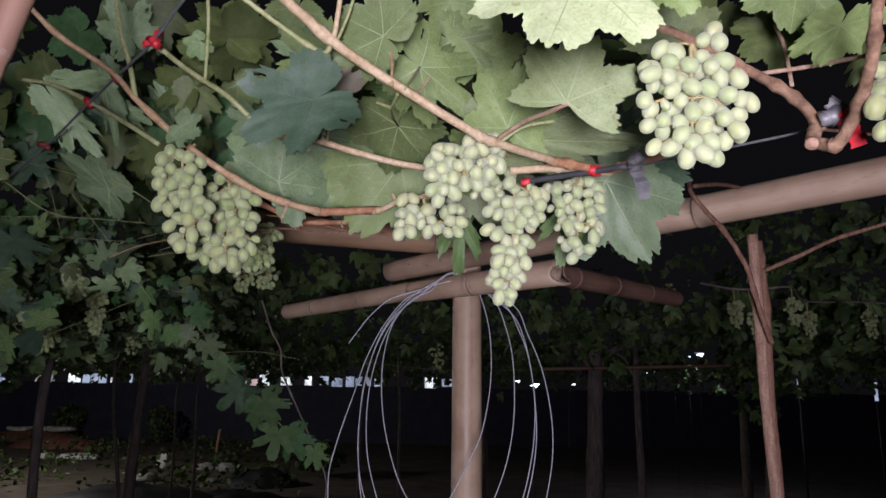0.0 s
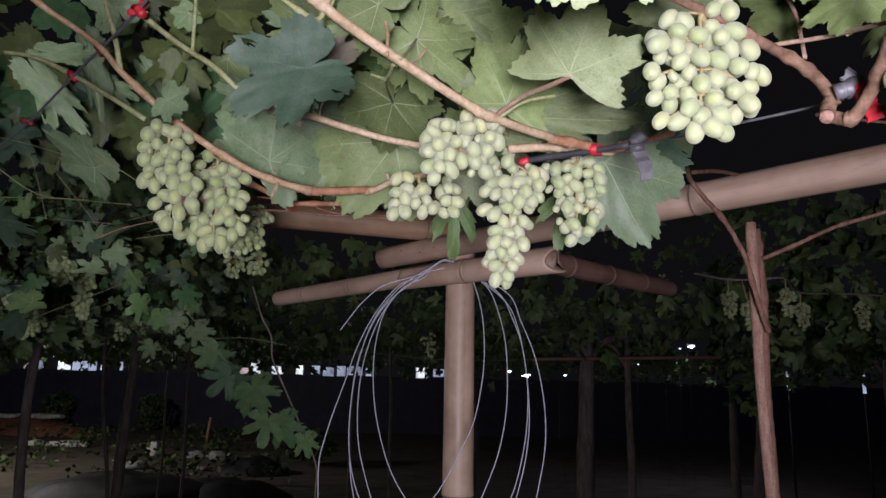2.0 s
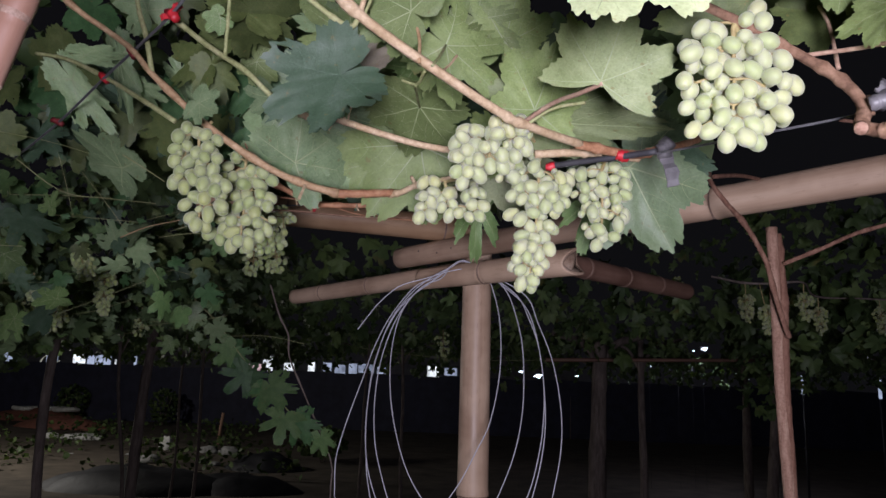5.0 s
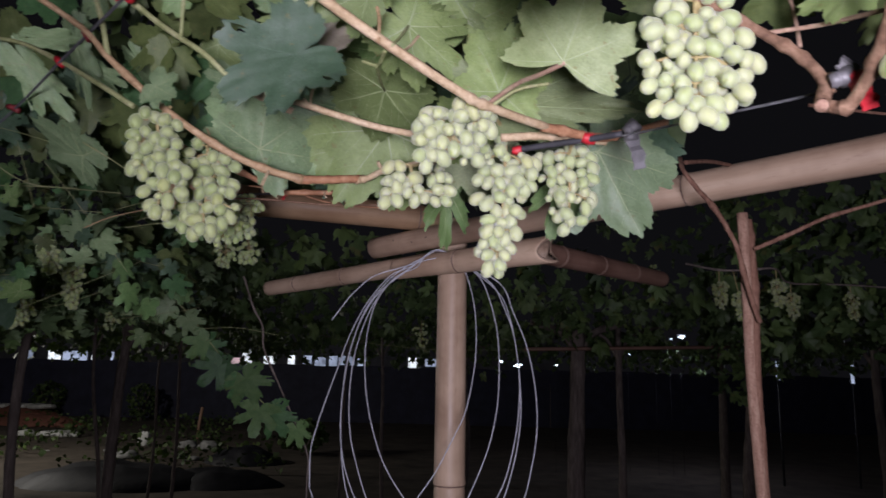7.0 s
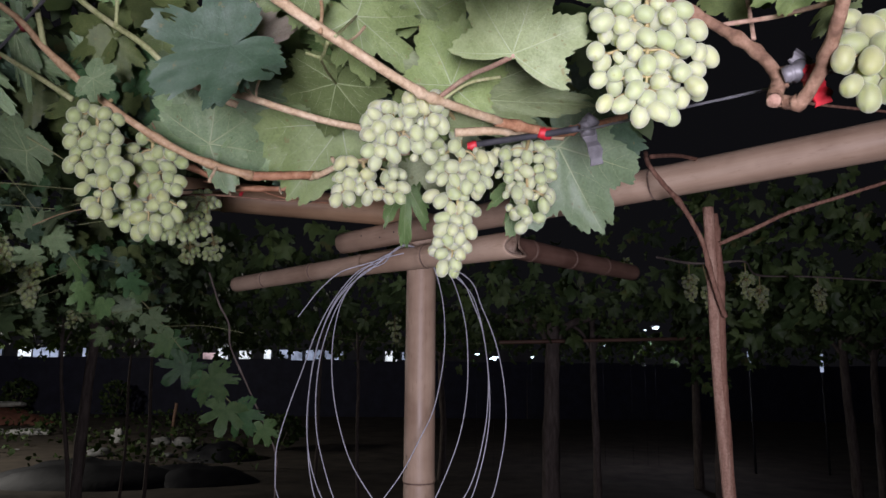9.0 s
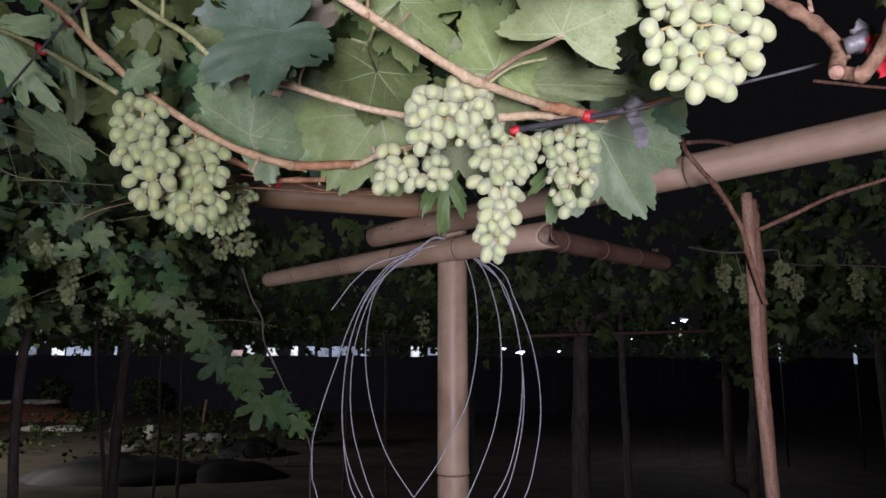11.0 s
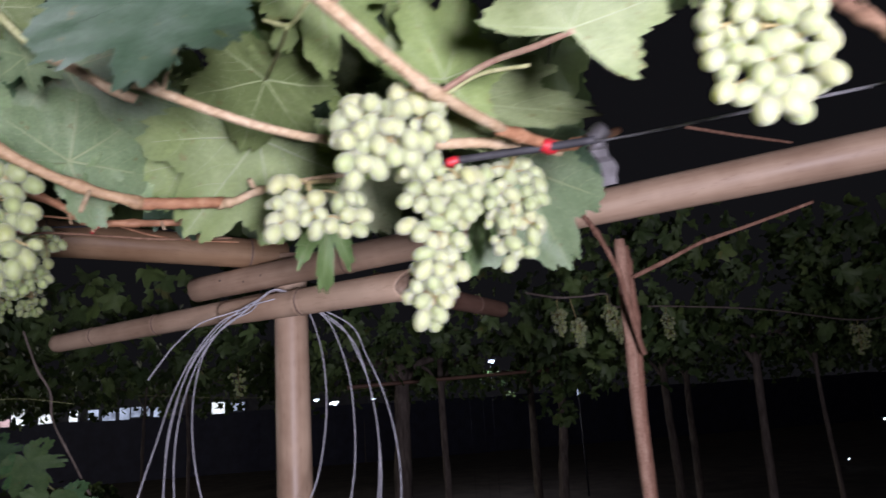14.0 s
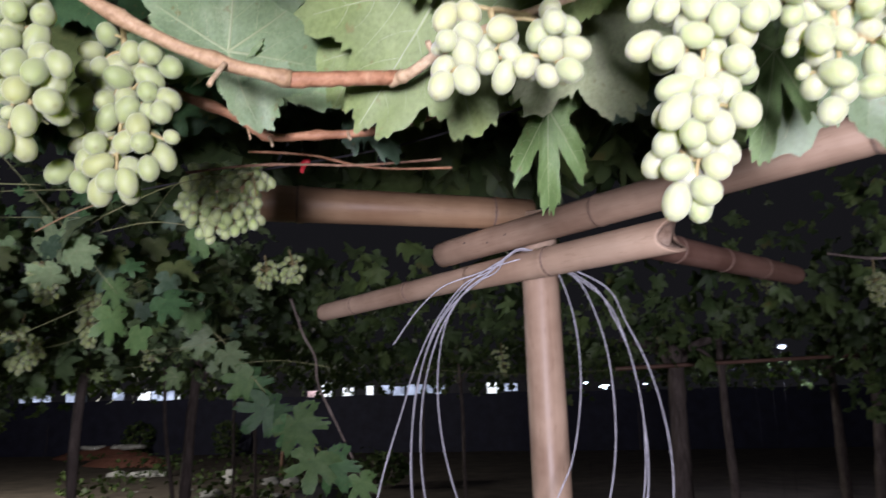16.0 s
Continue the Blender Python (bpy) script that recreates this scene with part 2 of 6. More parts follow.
def mesh_of(name, verts, faces, mats, smooth=True, slots=None):
    me = bpy.data.meshes.new(name)
    me.from_pydata(verts, [], faces)
    for m in mats if isinstance(mats, (list, tuple)) else [mats]:
        me.materials.append(m)
    if smooth:
        me.polygons.foreach_set("use_smooth", [True] * len(me.polygons))
    if slots is not None:
        me.polygons.foreach_set("material_index", slots)
    me.update()
    return me


def part(name, geo, mats, parent, label="", smooth=True, slots=None, kind=""):
    """One mesh under a thing or a part; geo: verts in the world, and faces."""
    verts, faces = geo
    base = base_of(parent)
    me = mesh_of(name, [tuple(Vector(v) - base) for v in verts], faces, mats, smooth, slots)
    ob = new(name, me)
    ob.parent = parent
    return tagged(ob, label, "", "", kind)


def solid(name, geo, mats, label, category, group="", kind="", smooth=True):
    """A thing that is one mesh; its origin lies at the middle of its base."""
    verts, faces = geo
    vs = [Vector(v) for v in verts]
    base = sum(vs, Vector()) / len(vs)
    base.z = min(v.z for v in vs)
    ob = new(name, mesh_of(name, [tuple(v - base) for v in vs], faces, mats, smooth))
    ob.location = base
    return tagged(ob, label, category, group, kind)


def spline(points, n):
    """Catmull-Rom through the points, n steps a stretch."""
    p = [Vector(q) for q in points]
    p = [2 * p[0] - p[1], *p, 2 * p[-1] - p[-2]]
    out = []
    for i in range(1, len(p) - 2):
        for k in range(n):
            t = k / n
            out.append(0.5 * (2 * p[i] + (p[i + 1] - p[i - 1]) * t + (2 * p[i - 1] - 5 * p[i] + 4 * p[i + 1] - p[i + 2]) * t * t + (3 * p[i] - p[i - 1] - 3 * p[i + 1] + p[i + 2]) * t**3))
    out.append(p[-2])
    return out


def tube(points, radius, sides=10, closed=True, lump=0.0, seed=0):
    """A swept tube; radius: one number, or a function of the way along (0 to 1)."""
    pts = [Vector(p) for p in points]
    n = len(pts)
    rnd = random.Random(seed)
    verts, faces = [], []
    tan = (pts[1] - pts[0]).normalized()
    side = tan.cross(Vector((0.31, 0.2, 0.93))).normalized()
    for i, p in enumerate(pts):
        tan = (pts[min(i + 1, n - 1)] - pts[max(i - 1, 0)]).normalized()
        side = (side - tan * side.dot(tan)).normalized()
        up = tan.cross(side)
        r = radius(i / (n - 1)) if callable(radius) else radius
        for k in range(sides):
            a = 2 * math.pi * k / sides
            rr = r * (1 + lump * (rnd.random() - 0.5))
            verts.append(p + (side * math.cos(a) + up * math.sin(a)) * rr)
    for i in range(n - 1):
        for k in range(sides):
            k2 = (k + 1) % sides
            faces.append((i * sides + k, i * sides + k2, (i + 1) * sides + k2, (i + 1) * sides + k))
    if closed:
        faces.append(tuple(range(sides - 1, -1, -1)))
        faces.append(tuple((n - 1) * sides + k for k in range(sides)))
    return verts, faces


def join(*geos):
    verts, faces = [], []
    for v, f in geos:
        o = len(verts)
        verts += v
        faces += [tuple(i + o for i in q) for q in f]
    return verts, faces


def box(lo, hi):
    (a, b, c), (d, e, f) = lo, hi
    v = [Vector(q) for q in ((a, b, c), (d, b, c), (d, e, c), (a, e, c), (a, b, f), (d, b, f), (d, e, f), (a, e, f))]
    return v, [(3, 2, 1, 0), (4, 5, 6, 7), (0, 1, 5, 4), (1, 2, 6, 5), (2, 3, 7, 6), (3, 0, 4, 7)]


def swell(at, width, much):
    """A knob along a cane."""
    return lambda t: sum(much * math.exp(-(((t - a) / width) ** 2)) for a in at)


def cane(points, r0, r1, mat, parent, knots=(), name="cane", label="", lump=0.07, steps=8):
    pts = spline(points, steps)
    rnd = random.Random(len(points) + int(1000 * r0))
    pts = [p + Vector((rnd.gauss(0, 1), rnd.gauss(0, 1), rnd.gauss(0, 1))) * r0 * 0.035 for p in pts]
    knob = swell(knots, 0.022, 0.38)
    return part(name, tube(pts, lambda t: (r0 + (r1 - r0) * t) * (1 + knob(t)), 12, True, lump, len(pts)), mat, parent, label)


# ---- vine leaves ----
def leaf_outline(a, deep, teeth, bay=0.0, rag=0.17):
    """Radius of a five-lobed toothed blade at the angle a from its tip, seen from the stalk."""
    d = abs(a)
    keys = [(0, 1.0), (0.16, 0.93), (0.50, 0.74 - deep), (0.80, 0.93), (0.98, 0.90), (1.38, 0.66 - deep * 0.7), (1.75, 0.76), (2.0, 0.72), (2.45, 0.56), (2.8, 0.46), (3.0, 0.30), (math.pi, 0.05)]
    for (a0, r0), (a1, r1) in zip(keys, keys[1:]):
        if d <= a1:
            t = (d - a0) / (a1 - a0)
            t = t * t * (3 - 2 * t)
            r = r0 + (r1 - r0) * t
            break
    if bay and d > 1.9:
        r *= max(0.12, 1 - bay * (d - 1.9) * 1.3)
    w = d * teeth / math.pi + 0.35 * math.sin(3.1 * a + deep * 30)
    saw, fine = w % 1.0, (w * 2.37 + 0.4) % 1.0
    tooth = 0.7 * ((1 - saw) if saw > 0.25 else saw * 3) + 0.3 * (1 - fine)
    big = 0.55 + 0.75 * abs(math.sin(a * 5.3 + deep * 40))
    return r * (1 + rag * big * (tooth - 0.5) * (1 if d < 2.7 else 0.3) + 0.025 * math.sin(4.3 * a + deep * 70))


def leaf_mesh(name, seed, deep, mats, angles=216, rings=9, veins=True, teeth=24, cup=0.16, droop=0.22, bay=0.0, rag=0.17, holes=0):
    rnd = random.Random(seed)
    ph = [rnd.uniform(0, 6.3) for _ in range(6)]
    skew = rnd.uniform(-0.06, 0.06)
    fold = rnd.uniform(-0.12, 0.22)

    def surface(x, y, lift=0.0):
        r = math.hypot(x, y)
        z = -cup * x * x - droop * y * abs(y) * 0.6 + fold * abs(x) * (0.4 + 0.6 * r)
        z += 0.085 * r * math.sin(3.1 * x + ph[0]) + 0.075 * r * math.sin(2.7 * y + ph[1]) + 0.035 * r * r * math.sin(7 * x + 5 * y + ph[2])
        z += 0.035 * r**4 * math.sin(11 * math.atan2(x, y) + ph[4])
        z += 0.006 * math.sin(24 * x + 9 * y) * math.sin(22 * y - 7 * x)
        return (x + skew * y * y, y, z + lift)

    verts, faces, slots = [surface(0, 0)], [], []
    for j in range(1, rings + 1):
        f = (j / rings) ** 0.85
        for i in range(angles):
            a = -math.pi + 2 * math.pi * (i + 0.5) / angles
            full = leaf_outline(a, deep, teeth, bay, rag)
            smooth_r = full if j == rings else full * 0.98
            r = smooth_r * f * (1 + 0.012 * math.sin(17 * a + ph[3]))
            verts.append(surface(r * math.sin(a), r * math.cos(a)))
    bites = [(rnd.uniform(-2.6, 2.6), rnd.uniform(3.5, rings - 1.5), rnd.uniform(0.035, 0.08), rnd.uniform(0.6, 1.2)) for _ in range(holes)]
    for i in range(angles - 1):
        faces.append((0, 1 + i, 2 + i))
        at = -math.pi + 2 * math.pi * (i + 1) / angles
        for j in range(rings - 1):
            if any(((at - a) / w) ** 2 + ((j - b) / h) ** 2 < 1 for a, b, w, h in bites):
                continue
            o = 1 + j * angles
            faces.append((o + i, o + angles + i, o + angles + i + 1, o + i + 1))
    slots = [0] * len(faces)

    def vein(p, q, w0, w1, bend):
        n = 7
        o = len(verts)
        dx, dy = q[0] - p[0], q[1] - p[1]
        ln = math.hypot(dx, dy) or 1
        nx, ny = -dy / ln, dx / ln
        for k in range(n + 1):
            t = k / n
            b = bend * 4 * t * (1 - t)
            cx, cy = p[0] + dx * t + nx * b, p[1] + dy * t + ny * b
            w = w0 + (w1 - w0) * t
            verts.append(surface(cx - nx * w, cy - ny * w, 0.001))
            verts.append(surface(cx, cy, 0.002 + w * 0.6))
            verts.append(surface(cx + nx * w, cy + ny * w, 0.001))
        for k in range(n):
            a = o + 3 * k
            faces.append((a, a + 1, a + 4, a + 3))
            faces.append((a + 1, a + 2, a + 5, a + 4))
            slots.extend((1, 1))

    if veins:
        for a, ln in ((0.0, 0.93), (0.86, 0.84), (-0.86, 0.84), (1.86, 0.66), (-1.86, 0.66)):
            tip = (ln * math.sin(a), ln * math.cos(a))
            vein((0, 0), tip, 0.0095, 0.0024, 0.02 * rnd.uniform(-1, 1))
            for k in range(1, 4):
                t = 0.08 + 0.21 * k
                at = (tip[0] * t, tip[1] * t)
                for s in (-1, 1):
                    b = a + s * 0.72
                    reach = 0.40 * (1 - t) * (1.25 if abs(a) < 1.5 else 0.9) + 0.08
                    if leaf_outline(math.atan2(at[0] + reach * math.sin(b), at[1] + reach * math.cos(b)), deep, teeth, bay) < math.hypot(at[0] + reach * math.sin(b), at[1] + reach * math.cos(b)) * 1.02:
                        reach *= 0.6
                    vein(at, (at[0] + reach * math.sin(b), at[1] + reach * math.cos(b)), 0.0020, 0.0006, -s * 0.02)
    return mesh_of(name, verts, faces, mats, True, slots)


LEAF_SHAPES = {}


def leaf_data(mat, variant):
    key = (mat.name, variant)
    if key not in LEAF_SHAPES:
        deep = (0.09, 0.14, 0.05, 0.24, 0.40, 0.06, 0.34, 0.05)[variant]
        LEAF_SHAPES[key] = leaf_mesh("leaf", 11 + variant, deep, [mat, VEIN if mat in (LEAF, LEAF_BRIGHTENED, LEAF_PALE, LEAF_FRESH, LEAF_LIT) else mat], cup=(0.18, 0.34, -0.16, 0.24, 0.12, 0.12, 0.2, 0.1)[variant], droop=(0.24, 0.12, 0.28, 0.3, 0.15, 0.12, 0.3, 0.1)[variant], bay=(0, 0, 0, 0, 0.2, 0.75, 0.9, 2.0)[variant], rag=(0.18, 0.21, 0.17, 0.21, 0.24, 0.16, 0.28, 0.17)[variant], teeth=(19, 16, 20, 16, 15, 20, 17, 19)[variant], holes=(1, 2, 0, 3, 0, 0, 0, 0)[variant])
    return LEAF_SHAPES[key]


FIRST_EYE = Vector((0.078, 0.073, 1.645))  # the camera's place at the start; leaves are turned to face it


def leaf(parent, stalk, tip, wide=1.0, turn=0.0, mat=None, variant=0, label=""):
    """A blade from its stalk to its tip, its underside turned towards the camera's first place, then turned about its
    midrib.
    """
    b, t = Vector(stalk), Vector(tip)
    y = (t - b)
    size = y.length
    y = y / size
    n = (FIRST_EYE - b).normalized()
    n = (n - y * n.dot(y)).normalized()
    n = Matrix.Rotation(radians(turn), 3, y) @ n
    x = y.cross(n)
    m = Matrix((x * size * wide, y * size, n * size)).transposed().to_4x4()
    m.translation = b - base_of(parent)
    ob = new("leaf", leaf_data(mat or LEAF, variant))
    ob.parent = parent
    ob.matrix_local = m
    return tagged(ob, label)


def loose_leaves(count, seed, where, size=(0.07, 0.13), down=0.55, angles=28, face=0.6):
    """Many small blades joined into one mesh. where(rnd) gives a place; they hang with some droop."""
    rnd = random.Random(seed)
    verts, faces = [], []
    shapes = [[leaf_outline(-math.pi + 2 * math.pi * (i + 0.5) / angles, deep, angles * 0.36, bay) * rnd.uniform(0.9, 1.08) for i in range(angles)] for deep, bay in ((0.05, 0), (0.14, 0.3), (0.25, 0), (0.1, 0.7), (0.32, 0.4))]
    for _ in range(count):
        c = where(rnd)
        if c is None:
            continue
        s = rnd.uniform(*size)
        y = Vector((rnd.gauss(0, 0.7), rnd.gauss(0, 0.7), -down - rnd.random() * 0.5)).normalized()
        n = Vector((rnd.gauss(0, 0.6), -face + rnd.gauss(0, 0.5), -0.5 + rnd.gauss(0, 0.4)))
        n = (n - y * n.dot(y)).normalized()
        x = y.cross(n)
        o = len(verts)
        cup, wav, slim, shape = rnd.uniform(-0.5, 0.9), rnd.uniform(0, 6), rnd.uniform(0.45, 1.0), rnd.choice(shapes)
        verts.append(c)
        for i, r in enumerate(shape):
            a = -math.pi + 2 * math.pi * (i + 0.5) / angles
            u, v = r * math.sin(a), r * math.cos(a)
            verts.append(c + x * (u * s * slim) + y * (v * s) + n * (s * (-cup * u * u - 0.15 * v * abs(v) - 0.25 * cup * v * v + 0.09 * math.sin(5 * a + wav))))
        faces += [(o, o + 1 + i, o + 2 + i) for i in range(angles - 1)]
    return verts, faces


# ---- grapes ----
def berry_mesh(name, mat, stretch):
    verts, faces, nu, nv = [], [], 18, 11
    for j in range(nv + 1):
        v = math.pi * j / nv
        for i in range(nu):
            u = 2 * math.pi * i / nu
            r = math.sin(v) * (1 + 0.03 * math.cos(v))
            verts.append((r * math.cos(u), r * math.sin(u), stretch * math.cos(v)))
    for j in range(nv):
        for i in range(nu):
            k = (i + 1) % nu
            faces.append((j * nu + i, (j + 1) * nu + i, (j + 1) * nu + k, j * nu + k))
    return mesh_of(name, verts, faces, mat)


BERRIES = {}


def bunch(hook, blobs, r, count, seed, label, mat=None, group="grape bunches under the arbour"):
    """A hanging bunch: a branched stem with berries packed in ellipsoids (x, y, z, half width, half depth, half height)."""
    mat = mat or BERRY
    rnd = random.Random(seed)
    hook = Vector(hook)
    ob = thing("grape_bunch", hook, label, "grapes", group)
    got = []
    tries = 0
    gap = r * 1.78
    while len(got) < count and tries < 60000:
        tries += 1
        cx, cy, cz, a, b, c = blobs[rnd.randrange(len(blobs))]
        v = Vector((rnd.gauss(0, 1), rnd.gauss(0, 1), rnd.gauss(0, 1))).normalized() * rnd.choice((rnd.uniform(0.55, 1.0), rnd.uniform(0.75, 1.0), rnd.uniform(0.9, 1.13)))
        p = Vector((cx + a * v.x, cy + b * v.y, cz + c * v.z))
        if all((p - q).length > gap for q, _ in got):
            got.append((p, Vector((cx, cy, cz))))
    top, low = max(q[2] for q in blobs), min(q[2] for q in blobs)
    axis = [hook]
    for k in range(4):
        z = top + 0.84 * (low - top) * k / 3
        wts = [(q[3] * math.exp(-((q[2] - z) / (0.3 * (top - low) + 0.008)) ** 2), q) for q in blobs]
        sw = sum(w for w, _ in wts)
        axis.append(Vector((sum(w * q[0] for w, q in wts) / sw, sum(w * q[1] for w, q in wts) / sw, z)))
    stem = spline(axis, 5)
    geos = [tube(stem, lambda t: 0.0022 - 0.0011 * t, 7)]
    for q in blobs:
        c = Vector(q[:3])
        root = min(stem, key=lambda s: (s - c).length + 1.2 * max(0, c.z - s.z + 0.004))
        if (root - c).length > 0.006:
            geos.append(tube(spline([root, (root + c) / 2 + Vector((0, 0, 0.003)), c], 3), 0.0011, 5))
    for n, (p, mid) in enumerate(got):
        near = mid if (mid - p).length < 0.03 else min(stem, key=lambda s: (s - p).length)
        away = (p - near).normalized() if (p - near).length > 1e-4 else Vector((0, 0, -1))
        geos.append(tube([near, (near + p) / 2 + Vector((0, 0, r * 0.35)), p - away * r * 0.6], 0.0008, 5))
        axis_b = (away * 0.7 + Vector((0, 0, -0.75)) + Vector((rnd.gauss(0, 0.3), rnd.gauss(0, 0.3), rnd.gauss(0, 0.3)))).normalized()
        key = (mat.name, n % 3)
        if key not in BERRIES:
            BERRIES[key] = berry_mesh("berry", mat, (1.2, 1.3, 1.42)[n % 3])
        s = r * rnd.uniform(0.86, 1.1) * (1 if rnd.random() > 0.05 else 0.6)
        m = axis_b.to_track_quat("Z", "Y").to_matrix().to_4x4() @ Matrix.Scale(s, 4)
        m.translation = p - hook
        bo = new("berry", BERRIES[key])
        bo.parent = ob
        bo.matrix_local = m
    part("stem", join(*geos), RACHIS, ob, "brownish green branched stem")
    return ob


# ---- bamboo ----
def bamboo(p, q, r0, r1, nodes, label, mat=None, saddle=0.0, name="bamboo_pole", group="bamboo poles of the arbour"):
    """A culm from p to q with swollen nodes at the given ways along it, and a hollow cut end."""
    mat = mat or BAMBOO
    p, q = Vector(p), Vector(q)
    ob = thing(name, p if p.z < q.z else q, label, "bamboo pole", group)
    ln = (q - p).length
    rot = (q - p).to_track_quat("Z", "Y").to_matrix().to_4x4()
    rnd = random.Random(int(1000 * ln))
    sides, rings = 28, 60
    ts = sorted({i / rings for i in range(rings + 1)} | {n + d / ln for n in nodes for d in (-0.016, -0.008, -0.003, 0.0, 0.003, 0.008, 0.016)})
    ts = [t for t in ts if 0 <= t <= 1]

    def radius(t):
        r = r0 + (r1 - r0) * t
        for n in nodes:
            d = (t - n) * ln
            r *= 1 + 0.055 * math.exp(-((d - 0.006) / 0.008) ** 2) - 0.035 * math.exp(-((d + 0.006) / 0.004) ** 2)
        return r

    def at(t, a, r):
        notch = saddle * math.cos(2 * a + 0.6) * max(0.0, 1 - t * ln / 0.12)
        return Vector((r * math.cos(a), r * math.sin(a), t * ln + notch))

    verts, faces = [], []
    for t in ts:
        for k in range(sides):
            verts.append(at(t, 2 * math.pi * k / sides, radius(t)))
    for i in range(len(ts) - 1):
        for k in range(sides):
            k2 = (k + 1) % sides
            faces.append((i * sides + k, i * sides + k2, (i + 1) * sides + k2, (i + 1) * sides + k))
    slots = [0] * len(faces)
    for end, first in ((0, 0), (1, (len(ts) - 1) * sides)):
        o = len(verts)
        rr = radius(float(end))
        sgn = 1 if end == 0 else -1
        ring0 = [first + k for k in range(sides)]
        for depth, f in ((-0.002 / ln, 0.93), (0.0, 0.80), (0.008 / ln, 0.76)):
            for k in range(sides):
                verts.append(at(end + sgn * depth, 2 * math.pi * k / sides, rr * f))
        rings_in = [ring0] + [[o + j * sides + k for k in range(sides)] for j in range(3)]
        for u, w in zip(rings_in, rings_in[1:]):
            for k in range(sides):
                k2 = (k + 1) % sides
                faces.append((u[k], w[k], w[k2], u[k2]) if end == 0 else (u[k], u[k2], w[k2], w[k]))
                slots.append(1)
        faces.append(tuple(rings_in[-1]))
        slots.append(1)
    me = mesh_of("culm", verts, faces, [mat, HOLLOW], True, slots)
    c = new("culm", me)
    c.parent = ob
    m = rot.copy()
    m.translation = p - Vector(ob.location)
    c.matrix_local = m
    for n in nodes:
        ring = []
        for d, g in ((-0.0035, 1.002), (-0.002, 1.018), (0.0, 1.012), (0.0012, 1.0)):
            t = n + d / ln
            ring += [at(t, 2 * math.pi * k / sides, radius(t) * g) for k in range(sides)]
        fs = [(j * sides + k, j * sides + (k + 1) % sides, (j + 1) * sides + (k + 1) % sides, (j + 1) * sides + k) for j in range(3) for k in range(sides)]
        r = new("node", mesh_of("node", ring, fs, NODE_MAT))
        r.parent = ob
        r.matrix_local = m
    return ob


def band(centre, along, r, width, mat, label="", category="", tails=(), name="plant_tie", group="plant ties"):
    """Tape wound round a cane, with loose tails (directions)."""
    c, a = Vector(centre), Vector(along).normalized()
    ob = thing(name, c, label, category, group)
    rnd = random.Random(int(1e4 * abs(c.x + c.z)))
    turns = []
    for j in range(3):
        d = (Vector((rnd.gauss(0, 0.25), rnd.gauss(0, 0.25), rnd.gauss(0, 0.25))) + a).normalized()
        s = c + a * (j - 1) * width * 0.22
        turns.append(tube([s - d * width / 2, s - d * width / 4, s + d * width / 4, s + d * width / 2], lambda t, j=j: r * (1.0 + 0.07 * j + 0.06 * math.sin(9 * t + j)), 12, True, 0.12, j))
    part("winding", join(*turns), mat, ob)
    for tdir, ln, w in tails:
        t = Vector(tdir).normalized()
        side = t.cross(Vector((0, 1, 0.2))).normalized()
        pts = [c + t * (r * 0.6 + ln * k / 6) + Vector((0, 0.1 * ln * math.sin(k * 1.3), 0)) for k in range(7)]
        v, f = [], []
        for k, p in enumerate(pts):
            ww = w * (1 + 0.15 * math.sin(2.1 * k))
            off = Vector((0, 0.0007, 0))
            v += [p - side * ww / 2 - off, p + side * ww / 2 - off, p + side * ww / 2 + off, p - side * ww / 2 + off]
        for k in range(6):
            for e in range(4):
                f.append((4 * k + e, 4 * k + (e + 1) % 4, 4 * k + 4 + (e + 1) % 4, 4 * k + 4 + e))
        f += [(3, 2, 1, 0), (24, 25, 26, 27)]
        part("tail", (v, f), mat, ob, smooth=False)
    return ob

# ---- bamboo frame of the arbour ----
beam = bamboo((-0.182, 2.243, 2.022), (1.720, 0.694, 2.104), 0.0320, 0.0405, (0.192, 0.402, 0.675, 0.88), 'grey-pink weathered bamboo beam lashed over the post', BAMBOO_BEAM)
bamboo((0.303, 1.814, 1.950), (-0.102, 2.159, 1.945), 0.0345, 0.0300, (0.55,), 'short bamboo pole with a notched end spliced under the beam', BAMBOO, saddle=0.016)
bamboo((0.020, 2.149, 1.970), (-0.606, 2.615, 1.934), 0.0303, 0.0262, (0.50, 0.80), 'bamboo pole running back under the leaves', BAMBOO)
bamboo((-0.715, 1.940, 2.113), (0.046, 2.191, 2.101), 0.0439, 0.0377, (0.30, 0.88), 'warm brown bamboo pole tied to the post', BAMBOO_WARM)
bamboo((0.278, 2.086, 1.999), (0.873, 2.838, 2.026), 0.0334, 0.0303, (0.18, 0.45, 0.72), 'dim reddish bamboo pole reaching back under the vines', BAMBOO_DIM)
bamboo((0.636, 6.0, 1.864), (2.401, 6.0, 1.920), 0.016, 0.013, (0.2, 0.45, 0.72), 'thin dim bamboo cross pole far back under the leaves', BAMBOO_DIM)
bamboo((0.074, 2.180, -0.335), (0.060, 2.180, 2.098), 0.0481, 0.0429, (0.235, 0.385, 0.535, 0.686), 'thick tan bamboo post carrying the beams', BAMBOO, name='bamboo_post')
bamboo((-0.250, 0.500, 1.822), (-0.220, 0.500, 1.937), 0.010, 0.010, (0.4,), 'slim pale bamboo cane beside the wire', BAMBOO_DIM)

